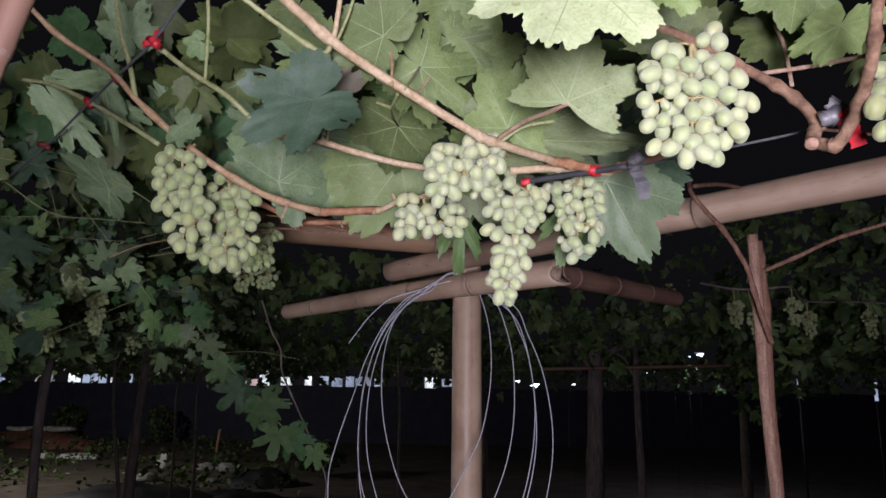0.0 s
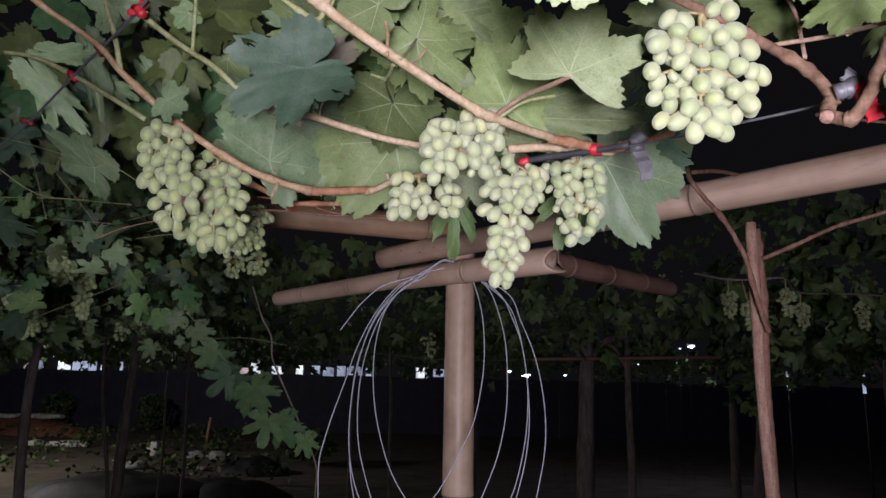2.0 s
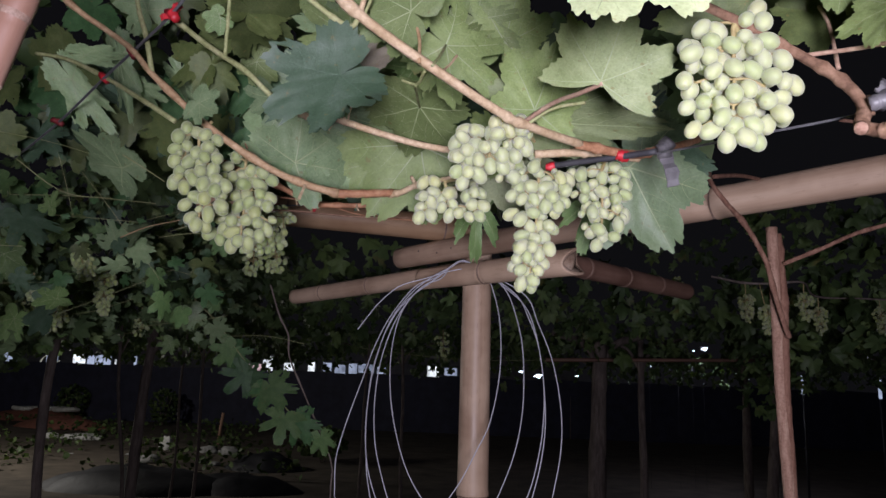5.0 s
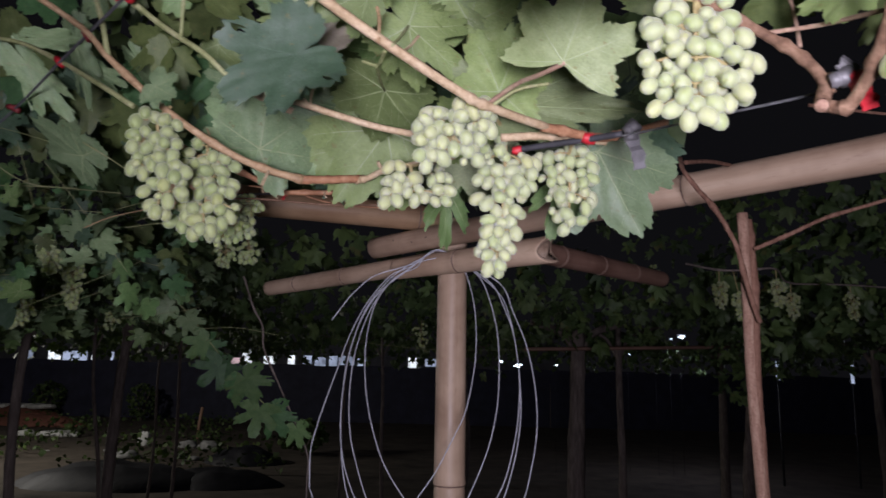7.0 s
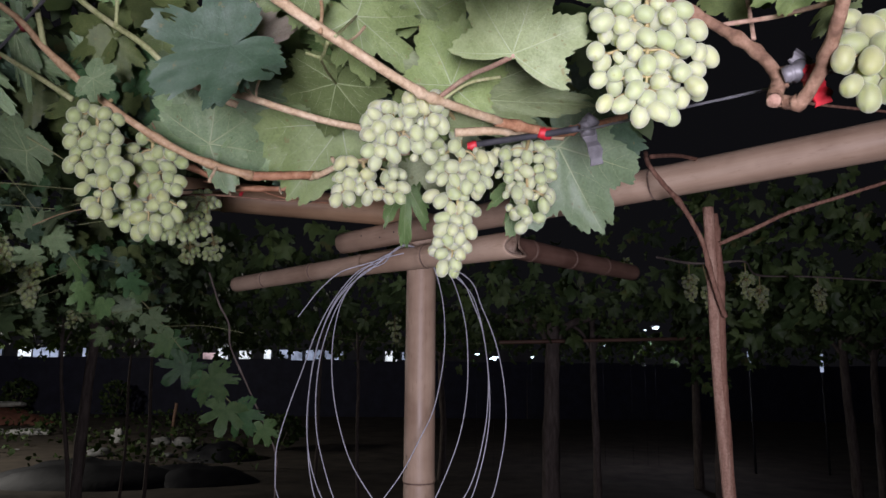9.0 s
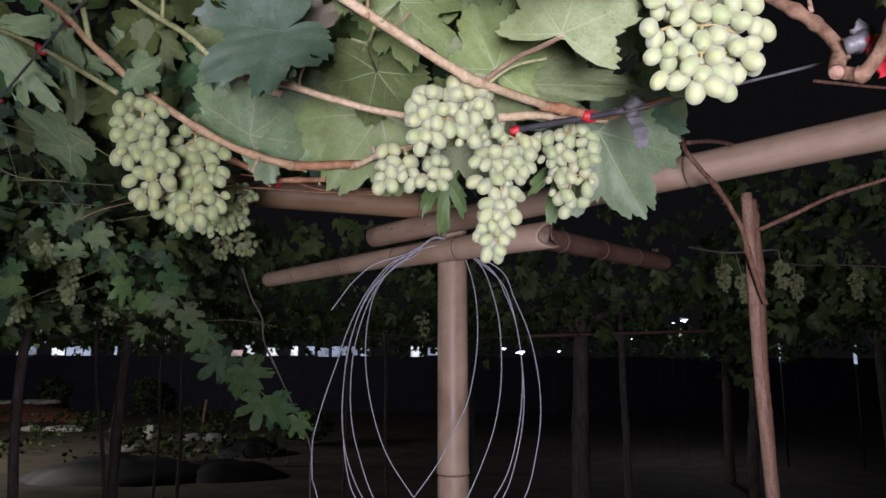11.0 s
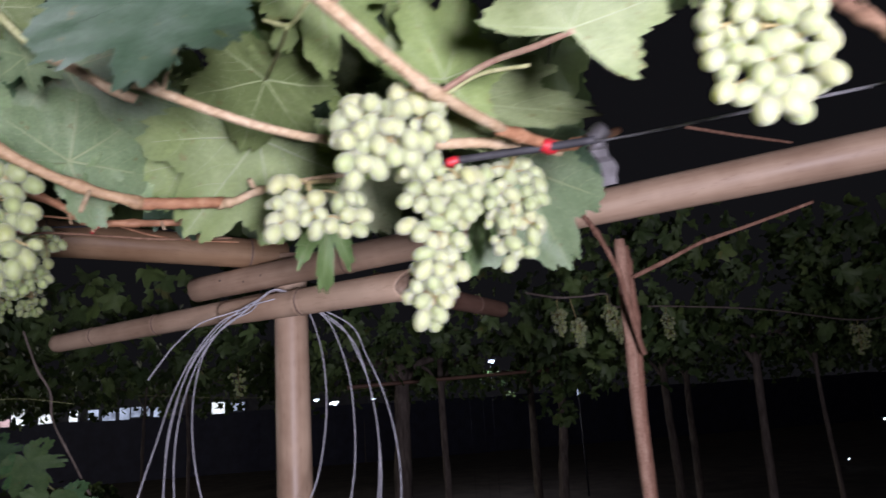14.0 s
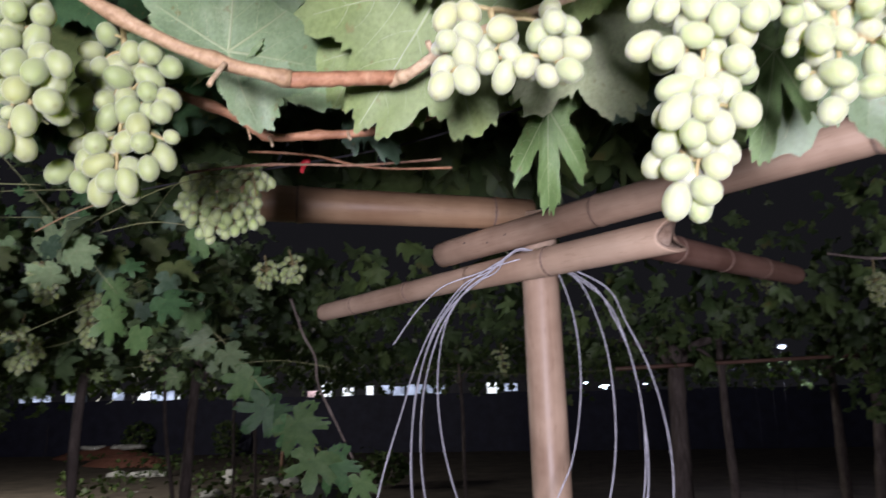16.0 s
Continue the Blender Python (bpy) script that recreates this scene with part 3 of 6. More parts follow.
for t, a in ((0.045, 0.10), (0.075, -0.35), (0.098, -0.15)):
    c = Vector((-0.182, 2.243, 2.022)).lerp(Vector((1.720, 0.694, 2.104)), t)
    out = Vector((-0.631, -0.774, 0.0)) * math.cos(a) + Vector((0, 0, 1)) * math.sin(a)
    part("nail_hole", tube([c + out * 0.0300, c + out * 0.0315, c + out * 0.0331], lambda u: 0.0034 - 0.0012 * u, 9), HOSE, beam, "small dark nail hole")

# ---- coil of wire hung over the pole ----
coil = thing('wire_coil', (0.025, 2.055, 1.97), 'coil of grey galvanised wire hung over the bamboo pole', 'wire coil')


def strand(name, points, y0, y1):
    """Wire through the points (across, up), its depth run from y0 at its top to y1 at its foot to fit the camera's
    view.
    """
    top = 1.98
    pts = [(x, y0 + (y1 - y0) * min(1.0, (top - z) / 0.7), z) for x, z in points]
    part(name, tube(spline(pts, 6), 0.0015, 7), WIRE, coil)


OVER = [(0.082, 1.950), (0.046, 1.973), (0.015, 1.980), (-0.016, 1.960)]
strand("loop", [(-0.028, 1.320), (0.029, 1.398), (0.071, 1.478), (0.103, 1.546), (0.124, 1.646), (0.130, 1.734), (0.124, 1.824), (0.105, 1.902), *OVER, (-0.038, 1.930), (-0.091, 1.902), (-0.138, 1.839), (-0.158, 1.763), (-0.162, 1.674), (-0.150, 1.574), (-0.123, 1.478), (-0.089, 1.404), (-0.028, 1.320)], 2.029, 1.885)
strand("loop", [(0.010, 1.237), (0.063, 1.266), (0.099, 1.320), (0.140, 1.406), (0.167, 1.479), (0.184, 1.560), (0.190, 1.646), (0.186, 1.748), (0.168, 1.832), (0.139, 1.902), *OVER, (-0.054, 1.927), (-0.106, 1.887), (-0.155, 1.809), (-0.186, 1.704), (-0.195, 1.602), (-0.188, 1.504), (-0.167, 1.424), (-0.124, 1.321), (-0.066, 1.254), (0.010, 1.237)], 2.025, 1.875)
strand("loop", [(0.014, 1.206), (0.098, 1.243), (0.162, 1.321), (0.201, 1.387), (0.227, 1.479), (0.239, 1.560), (0.241, 1.646), (0.228, 1.748), (0.202, 1.824), (0.169, 1.887), *OVER, (-0.069, 1.927), (-0.121, 1.879), (-0.171, 1.801), (-0.202, 1.688), (-0.212, 1.574), (-0.207, 1.477), (-0.187, 1.397), (-0.147, 1.319), (-0.079, 1.237), (0.014, 1.206)], 2.020, 1.866)
strand("loop", [(0.009, 1.192), (0.116, 1.232), (0.189, 1.323), (0.223, 1.413), (0.242, 1.506), (0.246, 1.589), (0.239, 1.689), (0.220, 1.794), (0.184, 1.870), *OVER, (-0.061, 1.922), (-0.132, 1.862), (-0.178, 1.786), (-0.209, 1.674), (-0.215, 1.559), (-0.209, 1.463), (-0.196, 1.384), (-0.171, 1.318), (-0.101, 1.227), (0.009, 1.192)], 2.034, 1.895)
strand("loop", [(-0.272, 1.364), (-0.212, 1.242), (-0.044, 1.153), (0.143, 1.198), (0.234, 1.323), (0.268, 1.426), (0.283, 1.520), (0.280, 1.617), (0.261, 1.718), (0.227, 1.809), (0.192, 1.887), *OVER, (-0.053, 1.929), (-0.107, 1.902), (-0.165, 1.824), (-0.205, 1.734), (-0.230, 1.645), (-0.253, 1.566), (-0.270, 1.497), (-0.278, 1.443), (-0.272, 1.364)], 2.015, 1.856)
strand("loose_end", [(0.046, 1.964), (-0.015, 1.950), (-0.082, 1.927), (-0.153, 1.902), (-0.204, 1.855), (-0.232, 1.816), (-0.257, 1.778)], 2.025, 1.875)

# ---- support wires and hoses ----
solid('trellis_wire', tube(spline([(0.137, 0.845, 1.883), (0.240, 0.775, 1.877), (0.299, 0.665, 1.858), (0.344, 0.605, 1.851), (0.372, 0.550, 1.844), (0.416, 0.450, 1.829)], 4), 0.0011, 8), DULL_WIRE, 'grey trellis wire stretched under the leaves', 'wire', 'trellis wires')
solid('irrigation_hose', tube(spline([(0.144, 0.838, 1.882), (0.173, 0.822, 1.882), (0.210, 0.800, 1.881), (0.241, 0.775, 1.879)], 5), 0.0034, 10), HOSE, 'thin black plastic hose along the cane', 'hose')
solid('trellis_wire', tube(spline([(-0.143, 0.660, 2.060), (-0.213, 0.720, 2.044), (-0.274, 0.780, 2.026), (-0.359, 0.860, 2.019), (-0.423, 0.920, 2.014), (-0.561, 1.050, 2.001), (-0.717, 1.180, 1.982)], 4), 0.0017, 8), DULL_WIRE, 'dark coated trellis wire crossing the vine shoots', 'wire', 'trellis wires')
solid('trellis_wire', tube(spline([(-0.613, 1.500, 1.988), (-0.437, 1.400, 1.968), (-0.226, 1.300, 1.948), (-0.101, 1.220, 1.931), (-0.033, 1.170, 1.924), (0.042, 1.100, 1.914)], 4), 0.0014, 8), HOSE, 'dark trellis wire behind the grape bunches', 'wire', 'trellis wires')

# ---- the near vine: canes, shoots and stalks ----
vine = thing('grape_vine', (0.081, 0.700, 1.882), 'fruiting grapevine with tan canes and broad green leaves', 'grapevine')
cane([(-0.101, 0.560, 1.982), (-0.074, 0.590, 1.963), (-0.037, 0.628, 1.941), (0.010, 0.660, 1.919), (0.081, 0.710, 1.892), (0.107, 0.730, 1.887), (0.168, 0.780, 1.886)], 0.0045, 0.0042, CANE_TAN, vine, (0.3, 0.71, 0.80), 'cane', lump=0.04)
cane([(0.162, 0.777, 1.886), (0.204, 0.800, 1.886), (0.234, 0.815, 1.889), (0.252, 0.820, 1.896), (0.279, 0.830, 1.905), (0.310, 0.860, 1.924)], 0.0049, 0.004, CANE_RED, vine, (0.1, 0.5), 'cane')
cane([(0.123, 0.815, 1.887), (0.158, 0.820, 1.891), (0.196, 0.825, 1.893), (0.237, 0.830, 1.890)], 0.0044, 0.0044, CANE_TAN, vine, (0.5,), 'cane')
cane([(-0.146, 0.765, 1.920), (-0.136, 0.775, 1.919), (-0.125, 0.785, 1.917), (-0.111, 0.795, 1.912), (-0.095, 0.800, 1.907)], 0.0034, 0.0036, CANE_TAN, vine, (0.5,), 'cane')
cane([(-0.102, 0.800, 1.921), (-0.086, 0.800, 1.916), (-0.038, 0.820, 1.907), (0.006, 0.830, 1.899), (0.040, 0.840, 1.898), (0.083, 0.840, 1.897)], 0.0036, 0.0036, CANE_TAN, vine, (0.1,), 'cane')
cane([(-0.444, 0.800, 2.090), (-0.411, 0.820, 2.057), (-0.352, 0.840, 2.019), (-0.319, 0.850, 1.984), (-0.253, 0.860, 1.928), (-0.193, 0.885, 1.891), (-0.149, 0.905, 1.875), (-0.108, 0.920, 1.867)], 0.003, 0.0046, CANE_MID, vine, (0.13, 0.47, 0.68, 0.84, 0.985), 'cane')
cane([(-0.112, 0.920, 1.867), (-0.076, 0.935, 1.872), (-0.044, 0.953, 1.879)], 0.0052, 0.005, CANE_RED, vine, (0.1,), 'cane')
cane([(-0.049, 0.953, 1.876), (-0.033, 0.945, 1.878), (-0.015, 0.935, 1.884), (0.006, 0.915, 1.883), (0.039, 0.900, 1.886), (0.074, 0.885, 1.887)], 0.0042, 0.0022, CANE_TAN, vine, (0.12, 0.42), 'cane', lump=0.08)
cane([(-0.327, 1.200, 1.909), (-0.275, 1.205, 1.914), (-0.231, 1.200, 1.912), (-0.180, 1.195, 1.907), (-0.132, 1.200, 1.905), (-0.047, 1.200, 1.906)], 0.0016, 0.0013, CANE_BROWN, vine, (0.4,), 'twig')
cane([(-0.279, 1.250, 1.948), (-0.240, 1.250, 1.944), (-0.197, 1.250, 1.937), (-0.150, 1.250, 1.923), (-0.105, 1.250, 1.916), (-0.041, 1.250, 1.913)], 0.0016, 0.0013, CANE_RED, vine, (0.5,), 'twig')
cane([(-0.300, 1.000, 1.936), (-0.261, 1.030, 1.924), (-0.219, 1.050, 1.910), (-0.201, 1.070, 1.903), (-0.184, 1.080, 1.894), (-0.143, 1.080, 1.893), (-0.115, 1.090, 1.896), (-0.073, 1.090, 1.899), (-0.027, 1.090, 1.911), (0.018, 1.090, 1.914)], 0.0040, 0.0036, CANE_RED, vine, (0.2, 0.36, 0.42, 0.56, 0.75), 'cane', lump=0.14)
cane([(-0.186, 1.078, 1.894), (-0.180, 1.070, 1.886), (-0.177, 1.066, 1.880)], 0.0018, 0.0012, CANE_TAN, vine, (), 'stub', lump=0.12)
cane([(-0.116, 1.088, 1.897), (-0.113, 1.080, 1.890), (-0.110, 1.076, 1.885)], 0.0016, 0.001, CANE_TAN, vine, (), 'stub', lump=0.12)
cane([(-0.547, 0.960, 2.067), (-0.495, 0.950, 2.054), (-0.426, 0.925, 2.018), (-0.360, 0.900, 1.978), (-0.304, 0.880, 1.942)], 0.0026, 0.0032, CANE_GREEN, vine, (0.45,), 'cane')
cane([(-0.347, 0.820, 2.108), (-0.339, 0.830, 2.061), (-0.331, 0.840, 2.030), (-0.323, 0.850, 1.986)], 0.0026, 0.0032, CANE_GREEN, vine, (0.2,), 'cane')
cane([(-0.278, 0.800, 2.030), (-0.233, 0.790, 1.994), (-0.186, 0.780, 1.961), (-0.160, 0.790, 1.938)], 0.003, 0.0028, CANE_GREEN, vine, (0.05,), 'cane')
cane([(-0.108, 0.580, 1.960), (-0.078, 0.600, 1.943), (-0.048, 0.628, 1.932), (-0.038, 0.630, 1.941)], 0.002, 0.0022, CANE_GREEN, vine, (0.55,), 'cane')
cane([(-0.183, 0.700, 2.038), (-0.187, 0.720, 2.006), (-0.194, 0.740, 1.959)], 0.0018, 0.0018, CANE_GREEN, vine, (), 'stalk')
cane([(-0.026, 0.600, 1.978), (-0.032, 0.615, 1.956), (-0.038, 0.630, 1.941)], 0.002, 0.0024, CANE_TAN, vine, (), 'stalk')
cane([(-0.018, 0.620, 1.985), (-0.027, 0.630, 1.964), (-0.036, 0.632, 1.942)], 0.0014, 0.0014, CANE_GREEN, vine, (), 'stalk')
cane([(0.107, 0.730, 1.891), (0.130, 0.700, 1.897), (0.150, 0.665, 1.892), (0.165, 0.645, 1.892)], 0.0022, 0.002, CANE_PINK, vine, (), 'stalk')
cane([(0.110, 0.730, 1.889), (0.132, 0.720, 1.900), (0.159, 0.700, 1.898)], 0.0018, 0.0014, CANE_GREEN, vine, (), 'stalk')
cane([(0.015, 0.665, 1.910), (0.006, 0.690, 1.909), (-0.009, 0.700, 1.917)], 0.0015, 0.0012, CANE_GREEN, vine, (), 'stalk')
cane([(0.005, 0.690, 1.908), (0.000, 0.760, 1.926), (-0.007, 0.860, 1.957)], 0.0013, 0.0013, CANE_GREEN, vine, (), 'stalk')
cane([(0.022, 0.660, 1.913), (0.026, 0.690, 1.937), (0.028, 0.740, 1.973)], 0.0014, 0.0012, CANE_GREEN, vine, (), 'stalk')
cane([(0.011, 0.655, 1.913), (0.008, 0.670, 1.946), (0.000, 0.675, 1.972)], 0.0016, 0.0014, CANE_MID, vine, (), 'stalk')
cane([(-0.090, 0.790, 1.931), (-0.085, 0.795, 1.922), (-0.077, 0.800, 1.914)], 0.0013, 0.001, CANE_TAN, vine, (), 'tendril')
cane([(-0.097, 0.790, 1.933), (-0.089, 0.795, 1.925), (-0.084, 0.797, 1.920)], 0.0013, 0.001, CANE_TAN, vine, (), 'tendril')
cane([(-0.066, 0.780, 1.934), (-0.074, 0.790, 1.923), (-0.077, 0.800, 1.915)], 0.0013, 0.001, CANE_TAN, vine, (), 'tendril')
cane([(0.041, 0.700, 1.942), (0.035, 0.690, 1.928), (0.030, 0.675, 1.915)], 0.0013, 0.001, CANE_TAN, vine, (), 'tendril')
cane([(-0.227, 1.000, 1.942), (-0.219, 1.000, 1.929), (-0.214, 1.000, 1.911)], 0.0011, 0.0007, CANE_MID, vine, (), 'tendril')
cane([(-0.579, 1.300, 1.880), (-0.534, 1.300, 1.900), (-0.465, 1.280, 1.910)], 0.0011, 0.0007, CANE_MID, vine, (), 'tendril')
cane([(-0.216, 1.080, 1.920), (-0.203, 1.070, 1.901), (-0.199, 1.070, 1.889)], 0.0011, 0.0007, CANE_MID, vine, (), 'tendril')
cane([(-0.230, 0.930, 1.926), (-0.230, 0.925, 1.928), (-0.230, 0.920, 1.930)], 0.0011, 0.0007, CANE_MID, vine, (), 'tendril')
cane([(0.193, 0.600, 1.960), (0.215, 0.600, 1.947), (0.259, 0.600, 1.924), (0.299, 0.598, 1.898), (0.322, 0.590, 1.877), (0.333, 0.580, 1.856), (0.337, 0.575, 1.838)], 0.0034, 0.0043, CANE_BROWN, vine, (0.2, 0.45, 0.62, 0.72, 0.95), 'cane', lump=0.09)
cane([(0.341, 0.580, 1.852), (0.331, 0.572, 1.835), (0.326, 0.566, 1.825)], 0.0052, 0.005, CANE_BROWN, vine, (), 'spur', lump=0.1)
cane([(0.331, 0.460, 1.898), (0.325, 0.470, 1.878), (0.332, 0.490, 1.862), (0.337, 0.510, 1.848), (0.343, 0.540, 1.835), (0.340, 0.560, 1.823), (0.334, 0.572, 1.828)], 0.0034, 0.0047, CANE_BROWN, vine, (0.3, 0.6, 0.85), 'cane', lump=0.1)
cane([(0.308, 0.597, 1.895), (0.335, 0.570, 1.888), (0.337, 0.510, 1.865)], 0.0017, 0.0016, CANE_PINK, vine, (), 'stalk')
cane([(0.332, 0.600, 1.886), (0.338, 0.620, 1.931), (0.341, 0.640, 1.960)], 0.0016, 0.0014, CANE_PINK, vine, (), 'stalk')
part('cut_face', tube([(0.326, 0.566, 1.827), (0.324, 0.562, 1.824)], 0.0044, 12), STAKE, vine, 'pale pruned end')
cane([(-0.014, 0.952, 1.889), (-0.019, 0.945, 1.893), (-0.021, 0.940, 1.897)], 0.0026, 0.002, CANE_TAN, vine, (), 'stub', lump=0.12)
cane([(-0.145, 0.900, 1.871), (-0.146, 0.890, 1.858), (-0.147, 0.885, 1.850)], 0.0018, 0.0018, CANE_TAN, vine, (), 'stub')

# ---- the near vine: leaves ----
leaf(vine, (0.150, 0.480, 1.908), (0.124, 0.460, 1.846), 1.15, 20, LEAF_LIT, 2)
leaf(vine, (0.207, 0.520, 1.948), (0.190, 0.520, 1.902), 1.2, -10, LEAF, 2)
leaf(vine, (0.163, 0.645, 1.893), (0.180, 0.612, 1.946), 1.05, -8, LEAF_BRIGHTENED, 7)
leaf(vine, (0.114, 0.800, 1.920), (0.272, 0.815, 1.916), 0.36, 10, LEAF_BRIGHTENED, 5)
leaf(vine, (0.118, 0.760, 1.915), (0.141, 0.750, 1.985), 0.85, 8, LEAF, 5)
leaf(vine, (0.028, 0.740, 1.973), (0.088, 0.780, 1.936), 0.72, 0, LEAF, 3)
leaf(vine, (0.028, 0.760, 1.982), (-0.003, 0.800, 1.950), 0.7, 10, LEAF, 1)
leaf(vine, (0.057, 0.790, 2.030), (0.106, 0.800, 2.002), 0.7, 10, LEAF, 3)
leaf(vine, (0.027, 0.760, 1.985), (0.046, 0.740, 2.027), 0.8, 15, LEAF, 3)
leaf(vine, (0.088, 0.800, 2.008), (0.106, 0.780, 2.070), 0.95, 10, LEAF, 2)
leaf(vine, (0.001, 0.660, 1.964), (-0.037, 0.630, 1.972), 1.2, -10, LEAF, 2)
leaf(vine, (-0.005, 0.700, 1.984), (-0.023, 0.720, 1.969), 1.0, 10, LEAF, 0)
leaf(vine, (-0.067, 0.740, 1.985), (-0.128, 0.760, 1.975), 0.8, -12, LEAF, 3)
leaf(vine, (-0.074, 0.760, 1.998), (-0.143, 0.780, 2.025), 0.55, 20, LEAF_PALE, 3)
leaf(vine, (-0.052, 0.630, 1.889), (-0.120, 0.645, 1.859), 0.74, -26, LEAF_TEAL, 1)
leaf(vine, (-0.063, 0.660, 1.899), (-0.082, 0.690, 1.860), 0.62, -10, LEAF_TEAL, 3)
leaf(vine, (-0.062, 0.680, 1.911), (-0.010, 0.700, 1.944), 0.62, 38, LEAF_DULL, 5)
leaf(vine, (-0.007, 0.860, 1.957), (-0.032, 0.930, 1.920), 0.92, 0, LEAF, 2)
leaf(vine, (0.003, 0.840, 1.974), (0.040, 0.870, 1.959), 0.6, 10, LEAF, 3)
leaf(vine, (-0.181, 0.980, 1.925), (-0.108, 1.000, 1.995), 0.85, 0, LEAF_PALE, 5)
leaf(vine, (-0.187, 0.990, 1.927), (-0.246, 1.000, 1.954), 0.6, 15, LEAF_PALE, 3)
leaf(vine, (-0.174, 1.000, 1.900), (-0.137, 1.000, 1.920), 0.7, 0, LEAF_PALE, 1)
leaf(vine, (0.148, 0.860, 1.938), (0.186, 0.880, 1.924), 0.9, 0, LEAF, 2)
leaf(vine, (0.091, 0.920, 1.928), (0.055, 0.920, 1.980), 0.9, 0, LEAF, 0)
leaf(vine, (0.258, 0.980, 1.928), (0.316, 1.010, 1.818), 0.9, -12, LEAF_PALE, 2)
leaf(vine, (0.306, 1.000, 1.963), (0.388, 1.030, 1.941), 0.75, -30, LEAF_TEAL, 5)
leaf(vine, (0.352, 0.660, 1.965), (0.316, 0.660, 1.941), 0.95, 20, LEAF_OLIVE_DIM, 2)
leaf(vine, (0.353, 0.660, 1.966), (0.334, 0.640, 1.991), 1.0, 0, LEAF_OLIVE_DIM, 0)
leaf(vine, (0.345, 0.600, 1.975), (0.332, 0.600, 1.930), 1.1, -10, LEAF, 2)
leaf(vine, (0.352, 0.560, 1.915), (0.330, 0.555, 1.879), 0.95, 30, LEAF, 2)
leaf(vine, (0.357, 0.540, 1.880), (0.345, 0.550, 1.861), 0.75, 45, LEAF_OLIVE_DIM, 3)
leaf(vine, (0.271, 0.680, 1.972), (0.234, 0.660, 2.005), 1.0, 0, LEAF_OLIVE_DIM, 0)
leaf(vine, (0.323, 0.740, 2.025), (0.296, 0.760, 1.987), 0.9, 30, LEAF_OLIVE_DIM, 2)
leaf(vine, (-0.366, 0.900, 2.098), (-0.390, 0.880, 2.145), 0.9, -20, LEAF_PALE, 1)
leaf(vine, (-0.540, 1.020, 2.089), (-0.603, 1.050, 2.059), 0.9, 10, LEAF_OLIVE_DIM, 2)
leaf(vine, (-0.478, 0.960, 2.066), (-0.413, 0.950, 2.058), 0.3, 0, LEAF_PALE, 2)
leaf(vine, (-0.435, 0.970, 2.065), (-0.416, 0.990, 1.973), 0.32, 25, LEAF_PALE, 1)
leaf(vine, (-0.530, 1.020, 2.056), (-0.475, 1.060, 1.983), 0.36, -20, LEAF_PALE, 1)
leaf(vine, (-0.494, 1.120, 1.955), (-0.597, 1.140, 2.027), 0.38, -25, LEAF_PALE, 2)
leaf(vine, (-0.417, 1.000, 2.038), (-0.372, 1.000, 2.015), 0.4, 0, LEAF_PALE, 1)
leaf(vine, (-0.355, 0.980, 2.046), (-0.323, 1.000, 2.000), 0.4, 25, LEAF_PALE, 1)
leaf(vine, (-0.201, 0.820, 2.054), (-0.170, 0.880, 2.035), 1.0, 0, LEAF_OLIVE_DIM, 0)
leaf(vine, (-0.205, 0.820, 2.052), (-0.199, 0.840, 2.110), 1.0, 0, LEAF_OLIVE_DIM, 2)
leaf(vine, (-0.245, 0.860, 2.047), (-0.285, 0.860, 2.072), 0.9, 0, LEAF_OLIVE_DIM, 2)
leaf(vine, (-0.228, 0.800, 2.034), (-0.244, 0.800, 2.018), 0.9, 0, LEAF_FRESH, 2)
leaf(vine, (-0.283, 0.900, 2.030), (-0.342, 0.920, 2.062), 0.9, 15, LEAF_OLIVE_DIM, 3)
leaf(vine, (-0.272, 0.900, 2.020), (-0.264, 0.920, 1.976), 0.8, -15, LEAF_OLIVE_DIM, 1)
leaf(vine, (-0.229, 0.950, 2.040), (-0.274, 0.970, 1.985), 0.8, 20, LEAF_DEEP_DIM, 1)
leaf(vine, (-0.258, 1.050, 1.990), (-0.288, 1.050, 1.948), 0.7, 10, LEAF_DEEP_DIM, 2)
leaf(vine, (-0.354, 0.920, 2.145), (-0.336, 0.940, 2.092), 0.9, 0, LEAF_OLIVE_DIM, 0)
leaf(vine, (-0.499, 1.000, 2.159), (-0.559, 1.020, 2.140), 0.8, 0, LEAF_DEEP_DIM, 2)
leaf(vine, (-0.114, 0.780, 2.065), (-0.137, 0.800, 2.040), 1.0, 0, LEAF, 2)
leaf(vine, (0.056, 0.800, 2.083), (0.031, 0.820, 2.050), 1.0, 10, LEAF, 0)
leaf(vine, (-0.087, 1.020, 1.938), (-0.112, 1.020, 1.890), 0.9, 0, LEAF, 2)
leaf(vine, (-1.112, 1.645, 2.006), (-1.113, 1.624, 2.023), 0.5, -23, LEAF_TEAL, 1)
leaf(vine, (-0.912, 1.752, 2.022), (-0.981, 1.801, 2.007), 0.41, -38, LEAF_FRESH, 3)
leaf(vine, (-1.013, 1.624, 1.938), (-0.968, 1.611, 1.935), 0.73, 30, LEAF_PALE, 1)
leaf(vine, (-0.695, 1.503, 1.908), (-0.652, 1.475, 1.946), 0.83, 16, LEAF_PALE, 3)
leaf(vine, (-1.007, 1.626, 1.910), (-1.033, 1.634, 1.851), 0.52, -3, LEAF_FRESH, 1)
leaf(vine, (-1.152, 1.977, 1.895), (-1.121, 2.027, 1.903), 0.86, -1, LEAF_TEAL, 1)
leaf(vine, (-0.975, 1.856, 1.911), (-0.967, 1.900, 1.885), 0.74, -28, LEAF_PALE, 2)
